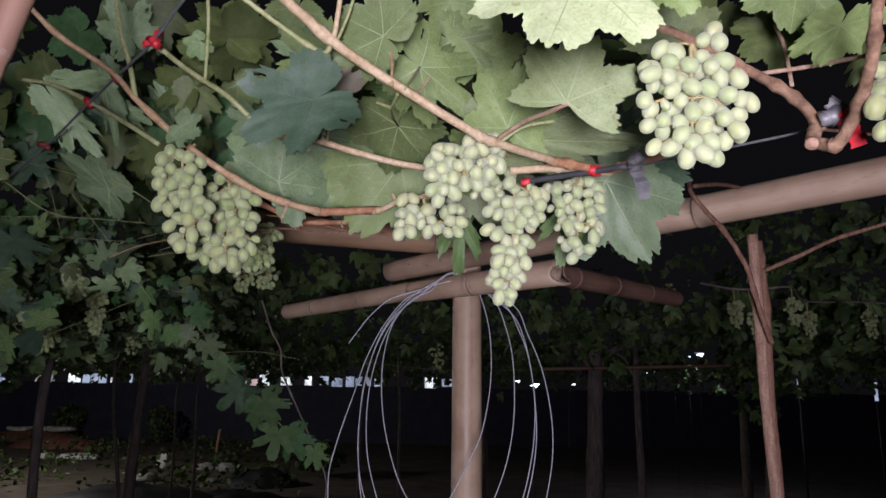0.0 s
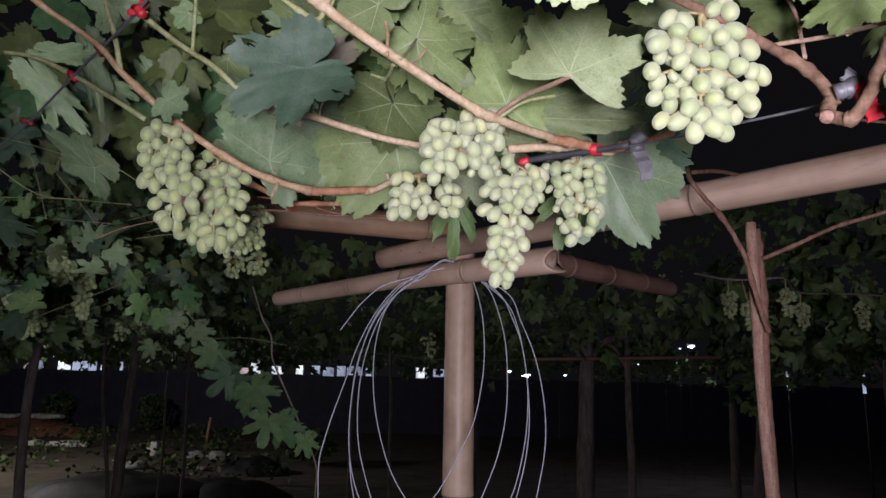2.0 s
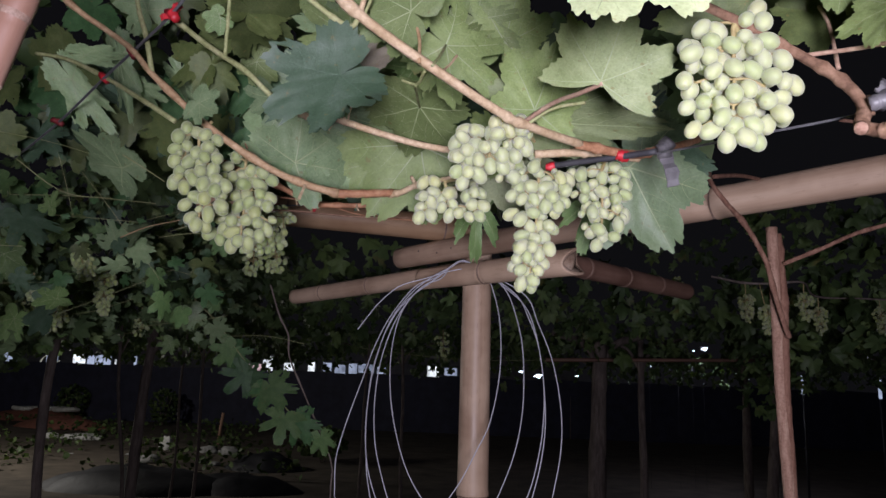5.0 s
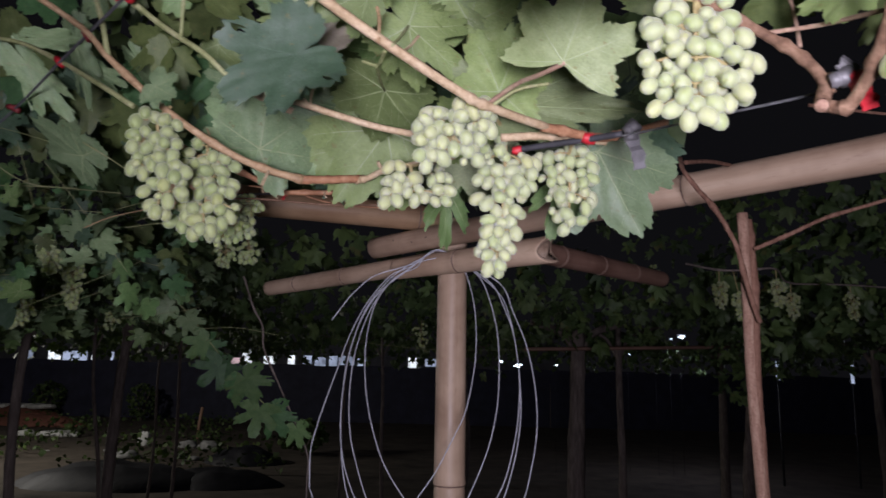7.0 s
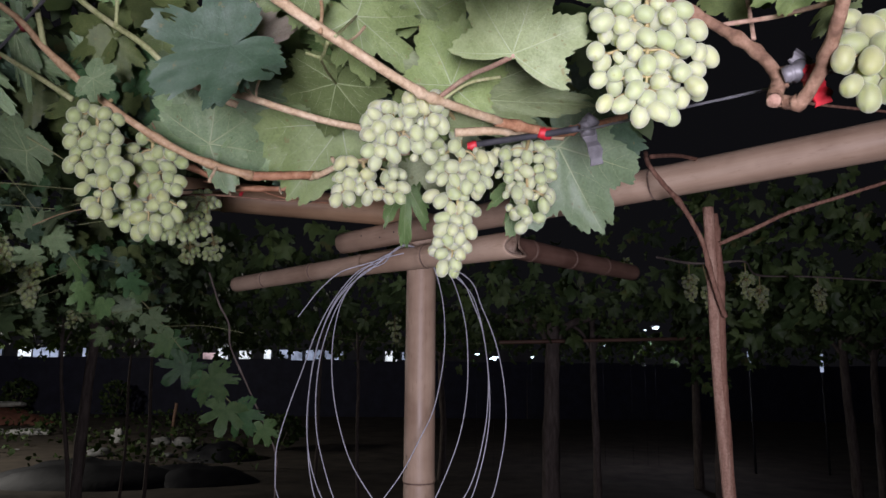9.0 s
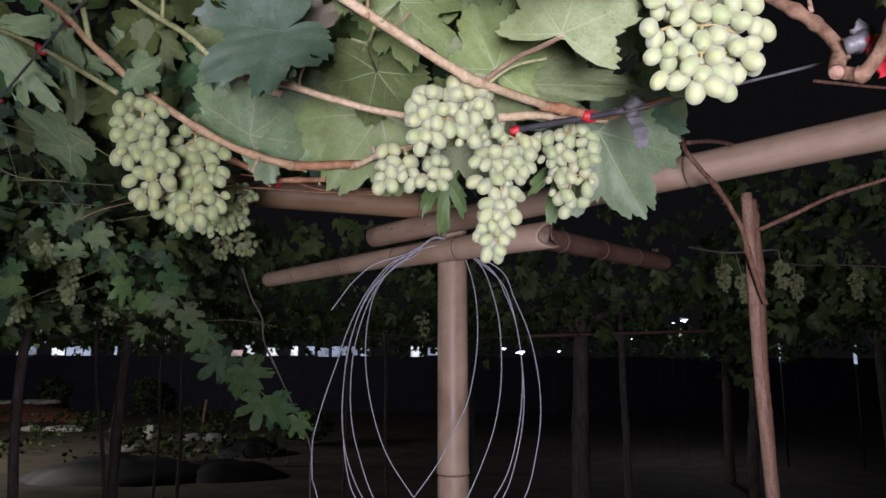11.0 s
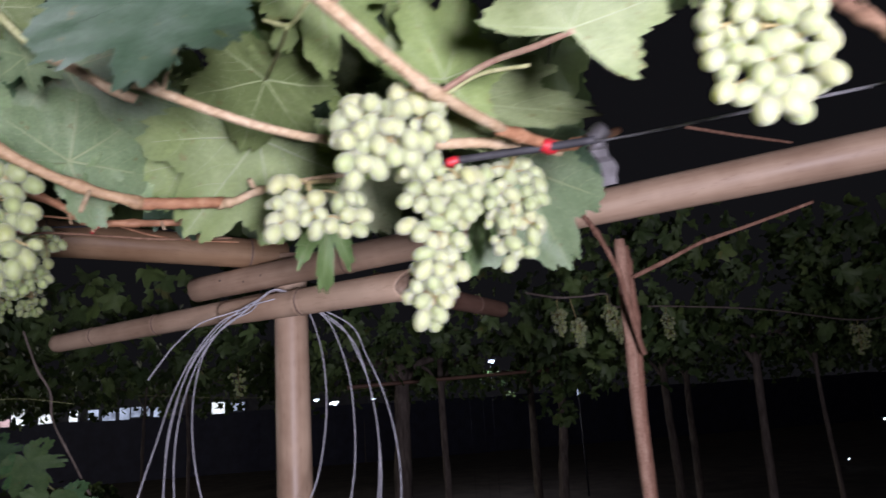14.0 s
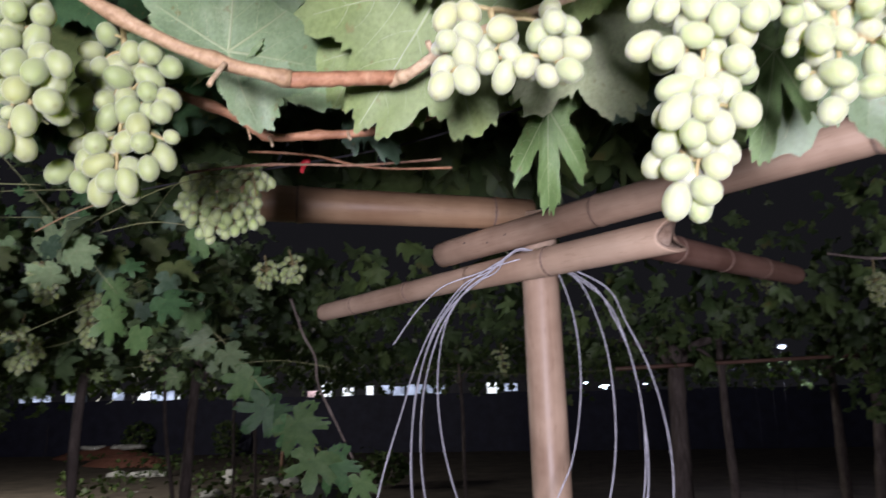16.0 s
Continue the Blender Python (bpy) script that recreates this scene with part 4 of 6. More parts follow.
leaf(vine, (-1.222, 1.979, 2.014), (-1.188, 1.966, 2.020), 0.57, 11, LEAF_PALE, 1)
leaf(vine, (-1.030, 2.005, 2.032), (-1.067, 1.991, 2.064), 0.46, -21, LEAF_FRESH, 1)
leaf(vine, (-0.839, 1.559, 1.802), (-0.882, 1.579, 1.760), 0.37, -26, LEAF_FRESH, 3)
leaf(vine, (-0.721, 1.368, 1.773), (-0.779, 1.376, 1.762), 0.5, -28, LEAF_FRESH, 1)
leaf(vine, (-0.821, 1.384, 1.930), (-0.756, 1.358, 1.875), 0.75, -14, LEAF_TEAL, 3)
leaf(vine, (-0.896, 1.769, 1.896), (-0.955, 1.779, 1.891), 0.5, -16, LEAF_PALE, 1)
leaf(vine, (-0.944, 1.700, 1.838), (-0.937, 1.733, 1.806), 0.83, -3, LEAF_PALE, 2)
leaf(vine, (-1.091, 1.990, 2.065), (-1.042, 1.971, 2.017), 0.6, -1, LEAF_TEAL, 2)
leaf(vine, (-0.829, 1.790, 1.976), (-0.819, 1.836, 1.991), 0.37, 20, LEAF_DEEP_DIM, 3)
leaf(vine, (-1.227, 1.960, 2.047), (-1.275, 1.996, 2.007), 0.6, -15, LEAF_TEAL, 3)
leaf(vine, (-1.265, 2.070, 2.035), (-1.263, 2.117, 2.005), 0.93, 21, LEAF_FRESH, 2)
leaf(vine, (-0.653, 1.486, 1.925), (-0.604, 1.480, 1.904), 0.66, -40, LEAF_PALE, 3)
leaf(vine, (-0.895, 1.575, 1.813), (-0.856, 1.578, 1.827), 0.86, -11, LEAF_TEAL, 1)
leaf(vine, (-1.238, 1.926, 1.893), (-1.229, 1.953, 1.926), 0.36, 29, LEAF_FRESH, 3)
leaf(vine, (-1.034, 1.994, 1.941), (-1.058, 2.018, 1.892), 0.71, -12, LEAF_FRESH, 1)
leaf(vine, (-0.909, 1.879, 2.015), (-0.859, 1.904, 1.988), 0.56, -27, LEAF_DEEP_DIM, 1)
leaf(vine, (-1.143, 1.920, 1.860), (-1.185, 1.915, 1.824), 0.87, 12, LEAF_TEAL, 1)
leaf(vine, (-0.631, 1.407, 1.844), (-0.670, 1.399, 1.833), 0.84, -40, LEAF_PALE, 3)
leaf(vine, (-1.025, 1.699, 1.758), (-1.057, 1.700, 1.703), 0.92, 39, LEAF_FRESH, 3)
leaf(vine, (-1.057, 1.863, 1.785), (-1.059, 1.892, 1.801), 0.64, 11, LEAF_TEAL, 1)
leaf(vine, (-0.805, 1.767, 1.934), (-0.788, 1.748, 1.962), 0.73, -15, LEAF_TEAL, 2)
leaf(vine, (-0.897, 1.606, 1.950), (-0.871, 1.642, 1.974), 0.74, 13, LEAF_FRESH, 1)
leaf(vine, (-0.966, 1.545, 1.952), (-0.958, 1.575, 1.967), 0.42, -1, LEAF_FRESH, 2)
leaf(vine, (-0.798, 1.421, 1.963), (-0.792, 1.430, 2.002), 0.58, 15, LEAF_FRESH, 3)
leaf(vine, (-1.028, 1.585, 1.856), (-1.027, 1.617, 1.890), 0.43, 38, LEAF_PALE, 3)
leaf(vine, (-1.048, 1.925, 1.906), (-1.066, 1.958, 1.851), 0.74, 29, LEAF_FRESH, 1)
leaf(vine, (-0.599, 1.406, 1.914), (-0.651, 1.454, 1.937), 0.66, 28, LEAF_PALE, 3)
leaf(vine, (-0.810, 1.479, 1.750), (-0.872, 1.496, 1.746), 0.87, 22, LEAF_TEAL, 2)
leaf(vine, (-1.101, 1.847, 1.925), (-1.108, 1.886, 1.887), 0.46, -28, LEAF_PALE, 2)
leaf(vine, (-1.080, 1.993, 2.002), (-1.100, 2.035, 2.028), 0.76, -3, LEAF_TEAL, 1)
leaf(vine, (-1.293, 1.986, 1.840), (-1.291, 1.962, 1.797), 0.62, -2, LEAF_DEEP_DIM, 1)
leaf(vine, (-0.609, 1.424, 1.882), (-0.575, 1.417, 1.852), 0.77, 4, LEAF_PALE, 1)
leaf(vine, (-1.271, 1.996, 1.785), (-1.290, 1.992, 1.829), 0.51, 37, LEAF_FRESH, 3)
leaf(vine, (-1.173, 2.095, 1.991), (-1.233, 2.121, 2.033), 0.76, -10, LEAF_TEAL, 1)
leaf(vine, (-1.199, 1.801, 1.846), (-1.228, 1.793, 1.886), 0.47, -12, LEAF_FRESH, 2)
leaf(vine, (-1.023, 1.624, 1.899), (-1.025, 1.647, 1.841), 0.97, 19, LEAF_FRESH, 2)
leaf(vine, (-1.101, 1.754, 1.937), (-1.116, 1.767, 1.957), 0.69, 35, LEAF_FRESH, 2)
leaf(vine, (-1.171, 1.791, 1.887), (-1.205, 1.798, 1.927), 0.71, 30, LEAF_PALE, 1)
leaf(vine, (-0.013, 0.955, 1.943), (-0.087, 0.985, 1.856), 0.95, 0, LEAF, 2)
leaf(vine, (-0.185, 0.965, 2.009), (-0.078, 0.985, 1.980), 0.72, 0, LEAF_PALE, 5)
leaf(vine, (-0.179, 1.000, 1.933), (-0.160, 1.000, 2.051), 1.05, 0, LEAF_PALE, 5)
leaf(vine, (-0.203, 1.120, 1.980), (-0.110, 1.140, 1.997), 0.6, 20, LEAF_PALE, 5)
leaf(vine, (-0.363, 1.120, 2.063), (-0.272, 1.120, 2.043), 0.8, 0, LEAF_TEAL, 0)
leaf(vine, (0.062, 1.090, 1.906), (0.060, 1.120, 1.812), 0.46, 0, LEAF_FRESH, 6)
leaf(vine, (0.088, 0.985, 1.944), (0.121, 1.040, 1.867), 0.95, -8, LEAF_LIT, 2)
leaf(vine, (0.213, 0.980, 1.890), (0.195, 0.980, 1.810), 0.55, 20, LEAF_FRESH, 4)
leaf(vine, (-0.118, 1.160, 1.966), (-0.093, 1.180, 1.897), 0.8, 10, LEAF_TEAL, 0)
leaf(vine, (-0.075, 1.075, 1.955), (-0.045, 1.077, 1.892), 0.9, -10, LEAF, 3)
leaf(vine, (-0.218, 0.900, 2.030), (-0.197, 0.920, 2.011), 1.1, 10, LEAF, 0)
leaf(vine, (-0.013, 0.850, 2.002), (-0.037, 0.880, 1.978), 1.1, 10, LEAF_FRESH, 0)
leaf(vine, (-0.242, 0.800, 1.933), (-0.227, 0.820, 1.928), 1.2, 0, LEAF_PALE, 0)
leaf(vine, (-0.185, 0.860, 1.966), (-0.212, 0.880, 1.953), 1.0, 0, LEAF_PALE, 3)

# ---- grape bunches ----
bunch((0.260, 0.600, 1.913), [(0.239, 0.600, 1.917, 0.0067, 0.0050, 0.0067), (0.229, 0.600, 1.896, 0.0134, 0.0094, 0.0126), (0.247, 0.600, 1.899, 0.0126, 0.0088, 0.0117), (0.273, 0.600, 1.922, 0.0092, 0.0069, 0.0101), (0.273, 0.600, 1.901, 0.0134, 0.0082, 0.0109), (0.287, 0.600, 1.895, 0.0059, 0.0038, 0.0050), (0.226, 0.600, 1.873, 0.0151, 0.0057, 0.0076), (0.252, 0.600, 1.880, 0.0193, 0.0082, 0.0109), (0.296, 0.600, 1.875, 0.0092, 0.0057, 0.0076), (0.277, 0.600, 1.871, 0.0101, 0.0076, 0.0101), (0.259, 0.610, 1.866, 0.0193, 0.0126, 0.0168), (0.231, 0.600, 1.852, 0.0126, 0.0063, 0.0084), (0.254, 0.600, 1.846, 0.0201, 0.0076, 0.0101), (0.284, 0.600, 1.851, 0.0109, 0.0082, 0.0126), (0.228, 0.600, 1.837, 0.0101, 0.0031, 0.0042), (0.251, 0.600, 1.832, 0.0185, 0.0057, 0.0076)], 0.0064, 92, 3, 'ripe pale green grape bunch, brightly lit, hanging by the pruned arm')
bunch((0.374, 0.550, 1.879), [(0.358, 0.520, 1.853, 0.0088, 0.0066, 0.0095), (0.381, 0.520, 1.853, 0.0126, 0.0083, 0.0110), (0.365, 0.520, 1.835, 0.0183, 0.0095, 0.0126), (0.377, 0.520, 1.821, 0.0126, 0.0076, 0.0101), (0.359, 0.520, 1.817, 0.0095, 0.0047, 0.0063)], 0.0066, 95, 4, 'ripe yellow-green grape bunch beside the red tie', BERRY_GOLD)
bunch((0.091, 0.715, 1.887), [(0.066, 0.748, 1.867, 0.0250, 0.0171, 0.0228), (0.097, 0.748, 1.880, 0.0152, 0.0114, 0.0184), (0.055, 0.748, 1.844, 0.0119, 0.0081, 0.0109), (0.085, 0.758, 1.849, 0.0130, 0.0073, 0.0098), (0.079, 0.738, 1.896, 0.0038, 0.0028, 0.0065)], 0.0068, 66, 5, 'round-shouldered pale green grape bunch under the tan cane')
bunch((0.113, 0.790, 1.904), [(0.122, 0.832, 1.896, 0.0061, 0.0046, 0.0086), (0.115, 0.832, 1.871, 0.0159, 0.0092, 0.0122), (0.147, 0.832, 1.865, 0.0159, 0.0069, 0.0092), (0.118, 0.832, 1.846, 0.0171, 0.0101, 0.0135), (0.143, 0.832, 1.843, 0.0171, 0.0110, 0.0147), (0.119, 0.832, 1.822, 0.0208, 0.0083, 0.0110), (0.134, 0.832, 1.809, 0.0135, 0.0073, 0.0098), (0.124, 0.832, 1.791, 0.0184, 0.0101, 0.0135), (0.119, 0.847, 1.771, 0.0196, 0.0083, 0.0110), (0.121, 0.852, 1.756, 0.0110, 0.0064, 0.0086)], 0.0067, 76, 6, 'long tapering pale green grape bunch with a slender tail')
bunch((0.204, 0.845, 1.897), [(0.177, 0.868, 1.882, 0.0096, 0.0058, 0.0077), (0.206, 0.868, 1.884, 0.0244, 0.0058, 0.0077), (0.226, 0.868, 1.875, 0.0103, 0.0067, 0.0090), (0.187, 0.868, 1.862, 0.0167, 0.0077, 0.0103), (0.215, 0.868, 1.856, 0.0180, 0.0087, 0.0116), (0.192, 0.868, 1.840, 0.0141, 0.0077, 0.0103), (0.220, 0.868, 1.836, 0.0103, 0.0077, 0.0103), (0.193, 0.868, 1.817, 0.0116, 0.0063, 0.0084), (0.211, 0.868, 1.809, 0.0077, 0.0039, 0.0051), (0.195, 0.868, 1.797, 0.0058, 0.0043, 0.0058)], 0.0066, 68, 7, 'pale green grape bunch beside a hanging leaf')
bunch((0.051, 0.900, 1.884), [(0.007, 0.860, 1.868, 0.0057, 0.0043, 0.0070), (0.005, 0.860, 1.850, 0.0140, 0.0072, 0.0095), (0.003, 0.860, 1.834, 0.0114, 0.0062, 0.0083), (0.032, 0.860, 1.847, 0.0127, 0.0081, 0.0108), (0.058, 0.860, 1.856, 0.0102, 0.0062, 0.0083), (0.042, 0.860, 1.834, 0.0140, 0.0072, 0.0095), (0.061, 0.860, 1.834, 0.0108, 0.0062, 0.0083)], 0.0067, 42, 8, 'small open grape bunch on a side stalk')
bunch((-0.252, 0.864, 1.936), [(-0.276, 0.857, 1.916, 0.0117, 0.0085, 0.0114), (-0.248, 0.857, 1.914, 0.0096, 0.0052, 0.0069), (-0.277, 0.857, 1.887, 0.0138, 0.0123, 0.0164), (-0.254, 0.857, 1.890, 0.0160, 0.0114, 0.0152), (-0.272, 0.857, 1.861, 0.0128, 0.0105, 0.0139), (-0.250, 0.857, 1.861, 0.0148, 0.0123, 0.0164), (-0.263, 0.857, 1.837, 0.0096, 0.0067, 0.0088), (-0.240, 0.857, 1.833, 0.0128, 0.0105, 0.0139), (-0.253, 0.857, 1.812, 0.0085, 0.0067, 0.0088), (-0.235, 0.857, 1.854, 0.0085, 0.0075, 0.0152), (-0.238, 0.857, 1.878, 0.0063, 0.0057, 0.0126)], 0.0072, 104, 9, 'heavy green grape bunch hanging under a leaning cane', BERRY_DIM)
bunch((-0.208, 0.883, 1.902), [(-0.239, 0.916, 1.905, 0.0060, 0.0043, 0.0073), (-0.240, 0.916, 1.889, 0.0133, 0.0058, 0.0089), (-0.210, 0.916, 1.886, 0.0212, 0.0077, 0.0117), (-0.244, 0.916, 1.867, 0.0099, 0.0063, 0.0096), (-0.217, 0.916, 1.867, 0.0226, 0.0077, 0.0117), (-0.196, 0.916, 1.852, 0.0099, 0.0067, 0.0103), (-0.219, 0.916, 1.844, 0.0252, 0.0072, 0.0111), (-0.238, 0.916, 1.828, 0.0146, 0.0072, 0.0111), (-0.206, 0.916, 1.825, 0.0185, 0.0086, 0.0133), (-0.223, 0.916, 1.806, 0.0173, 0.0077, 0.0117), (-0.256, 0.916, 1.811, 0.0106, 0.0058, 0.0089), (-0.249, 0.916, 1.837, 0.0106, 0.0077, 0.0176), (-0.191, 0.916, 1.830, 0.0093, 0.0067, 0.0117), (-0.247, 0.916, 1.863, 0.0093, 0.0067, 0.0250)], 0.0073, 116, 10, 'dense green grape bunch in half shade', BERRY_DIM)
bunch((-0.272, 1.247, 1.920), [(-0.342, 1.269, 1.927, 0.0215, 0.0145, 0.0161), (-0.288, 1.269, 1.916, 0.0269, 0.0169, 0.0189), (-0.347, 1.269, 1.894, 0.0226, 0.0204, 0.0242), (-0.304, 1.269, 1.882, 0.0323, 0.0218, 0.0242), (-0.322, 1.269, 1.863, 0.0215, 0.0107, 0.0118)], 0.0060, 120, 11, 'small-berried unripe grape bunch further back', BERRY_GREEN)
bunch((-0.559, 2.162, 2.037), [(-0.556, 2.193, 2.000, 0.0329, 0.0185, 0.0247), (-0.560, 2.193, 1.974, 0.0274, 0.0144, 0.0192)], 0.0072, 26, 12, 'little unripe grape bunch in the shade', BERRY_GREEN)
bunch((-0.627, 2.178, 2.028), [(-0.639, 2.223, 1.995, 0.0329, 0.0202, 0.0270), (-0.646, 2.223, 1.968, 0.0270, 0.0135, 0.0180)], 0.0072, 24, 13, 'little unripe grape bunch in the shade', BERRY_GREEN)
bunch((-1.020, 2.070, 1.955), [(-1.025, 2.070, 1.905, 0.0300, 0.0240, 0.0340), (-1.020, 2.070, 1.857, 0.0260, 0.0200, 0.0340), (-1.014, 2.070, 1.822, 0.0170, 0.0140, 0.0200)], 0.0070, 66, 14, 'slim unripe grape bunch among the leaves', BERRY_GREEN)
bunch((-0.913, 1.750, 1.944), [(-0.912, 1.750, 1.916, 0.0223, 0.0167, 0.0251), (-0.897, 1.750, 1.878, 0.0195, 0.0146, 0.0223)], 0.006, 44, 18, 'slim unripe grape bunch among the leaves', BERRY_GREEN)
bunch((-1.060, 1.800, 1.881), [(-1.057, 1.800, 1.852, 0.0215, 0.0151, 0.0201), (-1.048, 1.800, 1.826, 0.0172, 0.0129, 0.0172)], 0.006, 30, 19, 'slim unripe grape bunch among the leaves', BERRY_GREEN)
bunch((-1.422, 2.300, 1.871), [(-1.426, 2.300, 1.830, 0.0370, 0.0222, 0.0296), (-1.402, 2.300, 1.794, 0.0333, 0.0194, 0.0259)], 0.0068, 30, 15, 'slim unripe grape bunch among the leaves', BERRY_GREEN)
bunch((-1.120, 1.980, 1.875), [(-1.138, 1.980, 1.818, 0.0330, 0.0260, 0.0300), (-1.096, 1.980, 1.792, 0.0290, 0.0240, 0.0290), (-1.122, 1.980, 1.762, 0.0230, 0.0180, 0.0200)], 0.0070, 74, 16, 'broad unripe grape bunch among the leaves', BERRY_GREEN)
bunch((-1.163, 2.600, 1.876), [(-1.154, 2.600, 1.831, 0.0294, 0.0221, 0.0294), (-1.161, 2.600, 1.794, 0.0252, 0.0189, 0.0252)], 0.0068, 22, 17, 'slim unripe grape bunch among the leaves', BERRY_GREEN)
bunch((1.045, 2.700, 2.046), [(1.045, 2.700, 1.976, 0.0280, 0.0224, 0.0280), (1.049, 2.700, 1.931, 0.0210, 0.0168, 0.0280)], 0.0072, 34, 20, 'pale grape bunch hanging in the dim leaves behind the stake', BERRY_DIM)
bunch((1.098, 2.705, 2.047), [(1.098, 2.650, 1.929, 0.0275, 0.0220, 0.0275), (1.102, 2.650, 1.885, 0.0206, 0.0165, 0.0275)], 0.0072, 34, 21, 'pale grape bunch hanging in the dim leaves behind the stake', BERRY_DIM)
bunch((1.277, 2.750, 2.061), [(1.277, 2.750, 1.991, 0.0285, 0.0228, 0.0285), (1.281, 2.750, 1.946, 0.0214, 0.0171, 0.0285)], 0.0072, 34, 22, 'pale grape bunch hanging in the dim leaves behind the stake', BERRY_DIM)
bunch((1.446, 3.000, 2.044), [(1.446, 3.000, 1.974, 0.0311, 0.0249, 0.0311), (1.450, 3.000, 1.929, 0.0233, 0.0187, 0.0311)], 0.0072, 34, 23, 'pale grape bunch hanging in the dim leaves behind the stake', BERRY_DIM)
bunch((1.744, 3.100, 2.054), [(1.744, 3.100, 1.984, 0.0321, 0.0257, 0.0321), (1.748, 3.100, 1.939, 0.0241, 0.0193, 0.0321)], 0.0072, 34, 34, 'pale grape bunch hanging in the dim leaves behind the stake', BERRY_DIM)
bunch((2.872, 3.200, 1.968), [(2.872, 3.200, 1.898, 0.0564, 0.0451, 0.0564), (2.876, 3.200, 1.853, 0.0423, 0.0338, 0.0564)], 0.0072, 60, 35, 'pale grape bunch hanging in the dim leaves behind the stake', BERRY_DIM)
bunch((-0.150, 4.500, 1.971), [(-0.149, 4.500, 1.915, 0.0515, 0.0386, 0.0515), (-0.142, 4.500, 1.851, 0.0405, 0.0304, 0.0515)], 0.008, 32, 24, 'pale grape bunch hanging far back under the arbour', BERRY_GREEN)
bunch((1.343, 4.600, 2.371), [(1.339, 4.600, 2.312, 0.0527, 0.0395, 0.0527), (1.342, 4.600, 2.246, 0.0414, 0.0311, 0.0527)], 0.008, 32, 25, 'pale grape bunch hanging far back under the arbour', BERRY_GREEN)

# ---- ties ----
band((-0.274, 0.780, 2.026), (0.6, -0.3, -0.6), 0.0042, 0.017, RED, label='red tape tying a shoot to the wire', category='tape tie', tails=(((0.5, 0, 0.8), 0.012, 0.009), ((-0.9, 0, -0.3), 0.01, 0.006)), name='plant_tie')
band((-0.351, 0.850, 2.015), (0.6, 0.1, -0.7), 0.0036, 0.01, DARK_RED, label='dark red tape round a cane in the shade', category='tape tie', tails=(), name='plant_tie')
band((-0.426, 0.925, 2.017), (0.8, -0.2, -0.6), 0.004, 0.012, RED, label='small red tape round a thin shoot', category='tape tie', tails=(), name='plant_tie')
band((-0.562, 1.050, 2.003), (0.8, 0, -0.5), 0.0034, 0.014, DARK_RED, label='small dark red tape round a thin shoot', category='tape tie', tails=(), name='plant_tie')
band((0.142, 0.838, 1.881), (1, -0.2, 0.2), 0.0038, 0.007, RED, label='red tape round the end of the black hose', category='tape tie', tails=(), name='plant_tie')
band((0.212, 0.800, 1.882), (1, 0.3, 0), 0.005, 0.009, RED, label='faded red tape round the brown cane', category='tape tie', tails=(), name='plant_tie')
band((0.256, 0.800, 1.891), (0.3, 0, 0.9), 0.0072, 0.014, TAPE, label='clear grey grafting tape holding the cane to the wire', category='tape tie', tails=(((0.22, 0, -1), 0.036, 0.013),), name='plant_tie')
band((0.341, 0.565, 1.846), (0.9, 0, 0.4), 0.0052, 0.011, TAPE, label='clear grey grafting tape round the wire and the arm', category='tape tie', tails=(((0.5, 0, 0.8), 0.012, 0.014),), name='plant_tie')
band((0.350, 0.560, 1.840), (0.5, 0, 0.8), 0.005, 0.01, RED, label='red ribbon knotted round the arm', category='tape tie', tails=(((0.35, 0, -1), 0.016, 0.012), ((-0.5, 0, 0.6), 0.007, 0.006)), name='plant_tie')
band((-0.225, 1.295, 1.947), (1, -0.2, 0), 0.0026, 0.008, RED, label='red tape on the wire behind the bunches', category='tape tie', tails=(((-0.4, 0, -1), 0.012, 0.005),), name='plant_tie')
band((-0.314, 1.345, 1.957), (1, -0.2, 0), 0.0026, 0.008, RED, label='red tape on the wire behind the bunches', category='tape tie', tails=(((-0.4, 0, -1), 0.01, 0.005),), name='plant_tie')

# ---- stake and trunk on the right ----
stake = solid('wooden_stake', tube(spline([(0.637, 1.466, 1.967), (0.642, 1.476, 1.832), (0.652, 1.498, 1.645), (0.667, 1.518, 1.432), (0.708, 1.571, 1.022), (0.828, 1.634, -0.292)], 6), lambda t: 0.0105 + 0.001 * t, 12, True, 0.05, 4), STAKE, 'split pale wooden stake supporting a vine', 'stake')
trunk = thing('vine_trunk', (0.870, 1.613, 0.0), 'brown grapevine trunk tied along the stake', 'grapevine')
cane([(0.830, 1.640, -0.240), (0.712, 1.572, 1.029), (0.674, 1.518, 1.435), (0.667, 1.506, 1.539), (0.660, 1.494, 1.645), (0.658, 1.482, 1.752), (0.656, 1.474, 1.839), (0.652, 1.470, 1.895), (0.650, 1.472, 1.955)], 0.0082, 0.0076, BARK, trunk, (0.72, 0.93), 'trunk', lump=0.12)
cane([(0.655, 1.456, 1.752), (0.636, 1.440, 1.790), (0.618, 1.426, 1.841), (0.602, 1.416, 1.891), (0.561, 1.393, 1.950), (0.507, 1.351, 1.989), (0.490, 1.361, 2.022), (0.499, 1.403, 2.056)], 0.0050, 0.0042, BARK, trunk, (0.3, 0.6), 'branch', lump=0.12)
cane([(0.652, 1.458, 1.893), (0.709, 1.424, 1.918), (0.761, 1.393, 1.943), (0.837, 1.361, 1.965), (0.940, 1.309, 1.996)], 0.0042, 0.003, BARK, trunk, (0.2, 0.55), 'branch', lump=0.1)
cane([(0.509, 1.403, 2.049), (0.589, 1.487, 2.078), (0.679, 1.571, 2.093)], 0.0042, 0.0038, BARK, trunk, (), 'branch', lump=0.1)
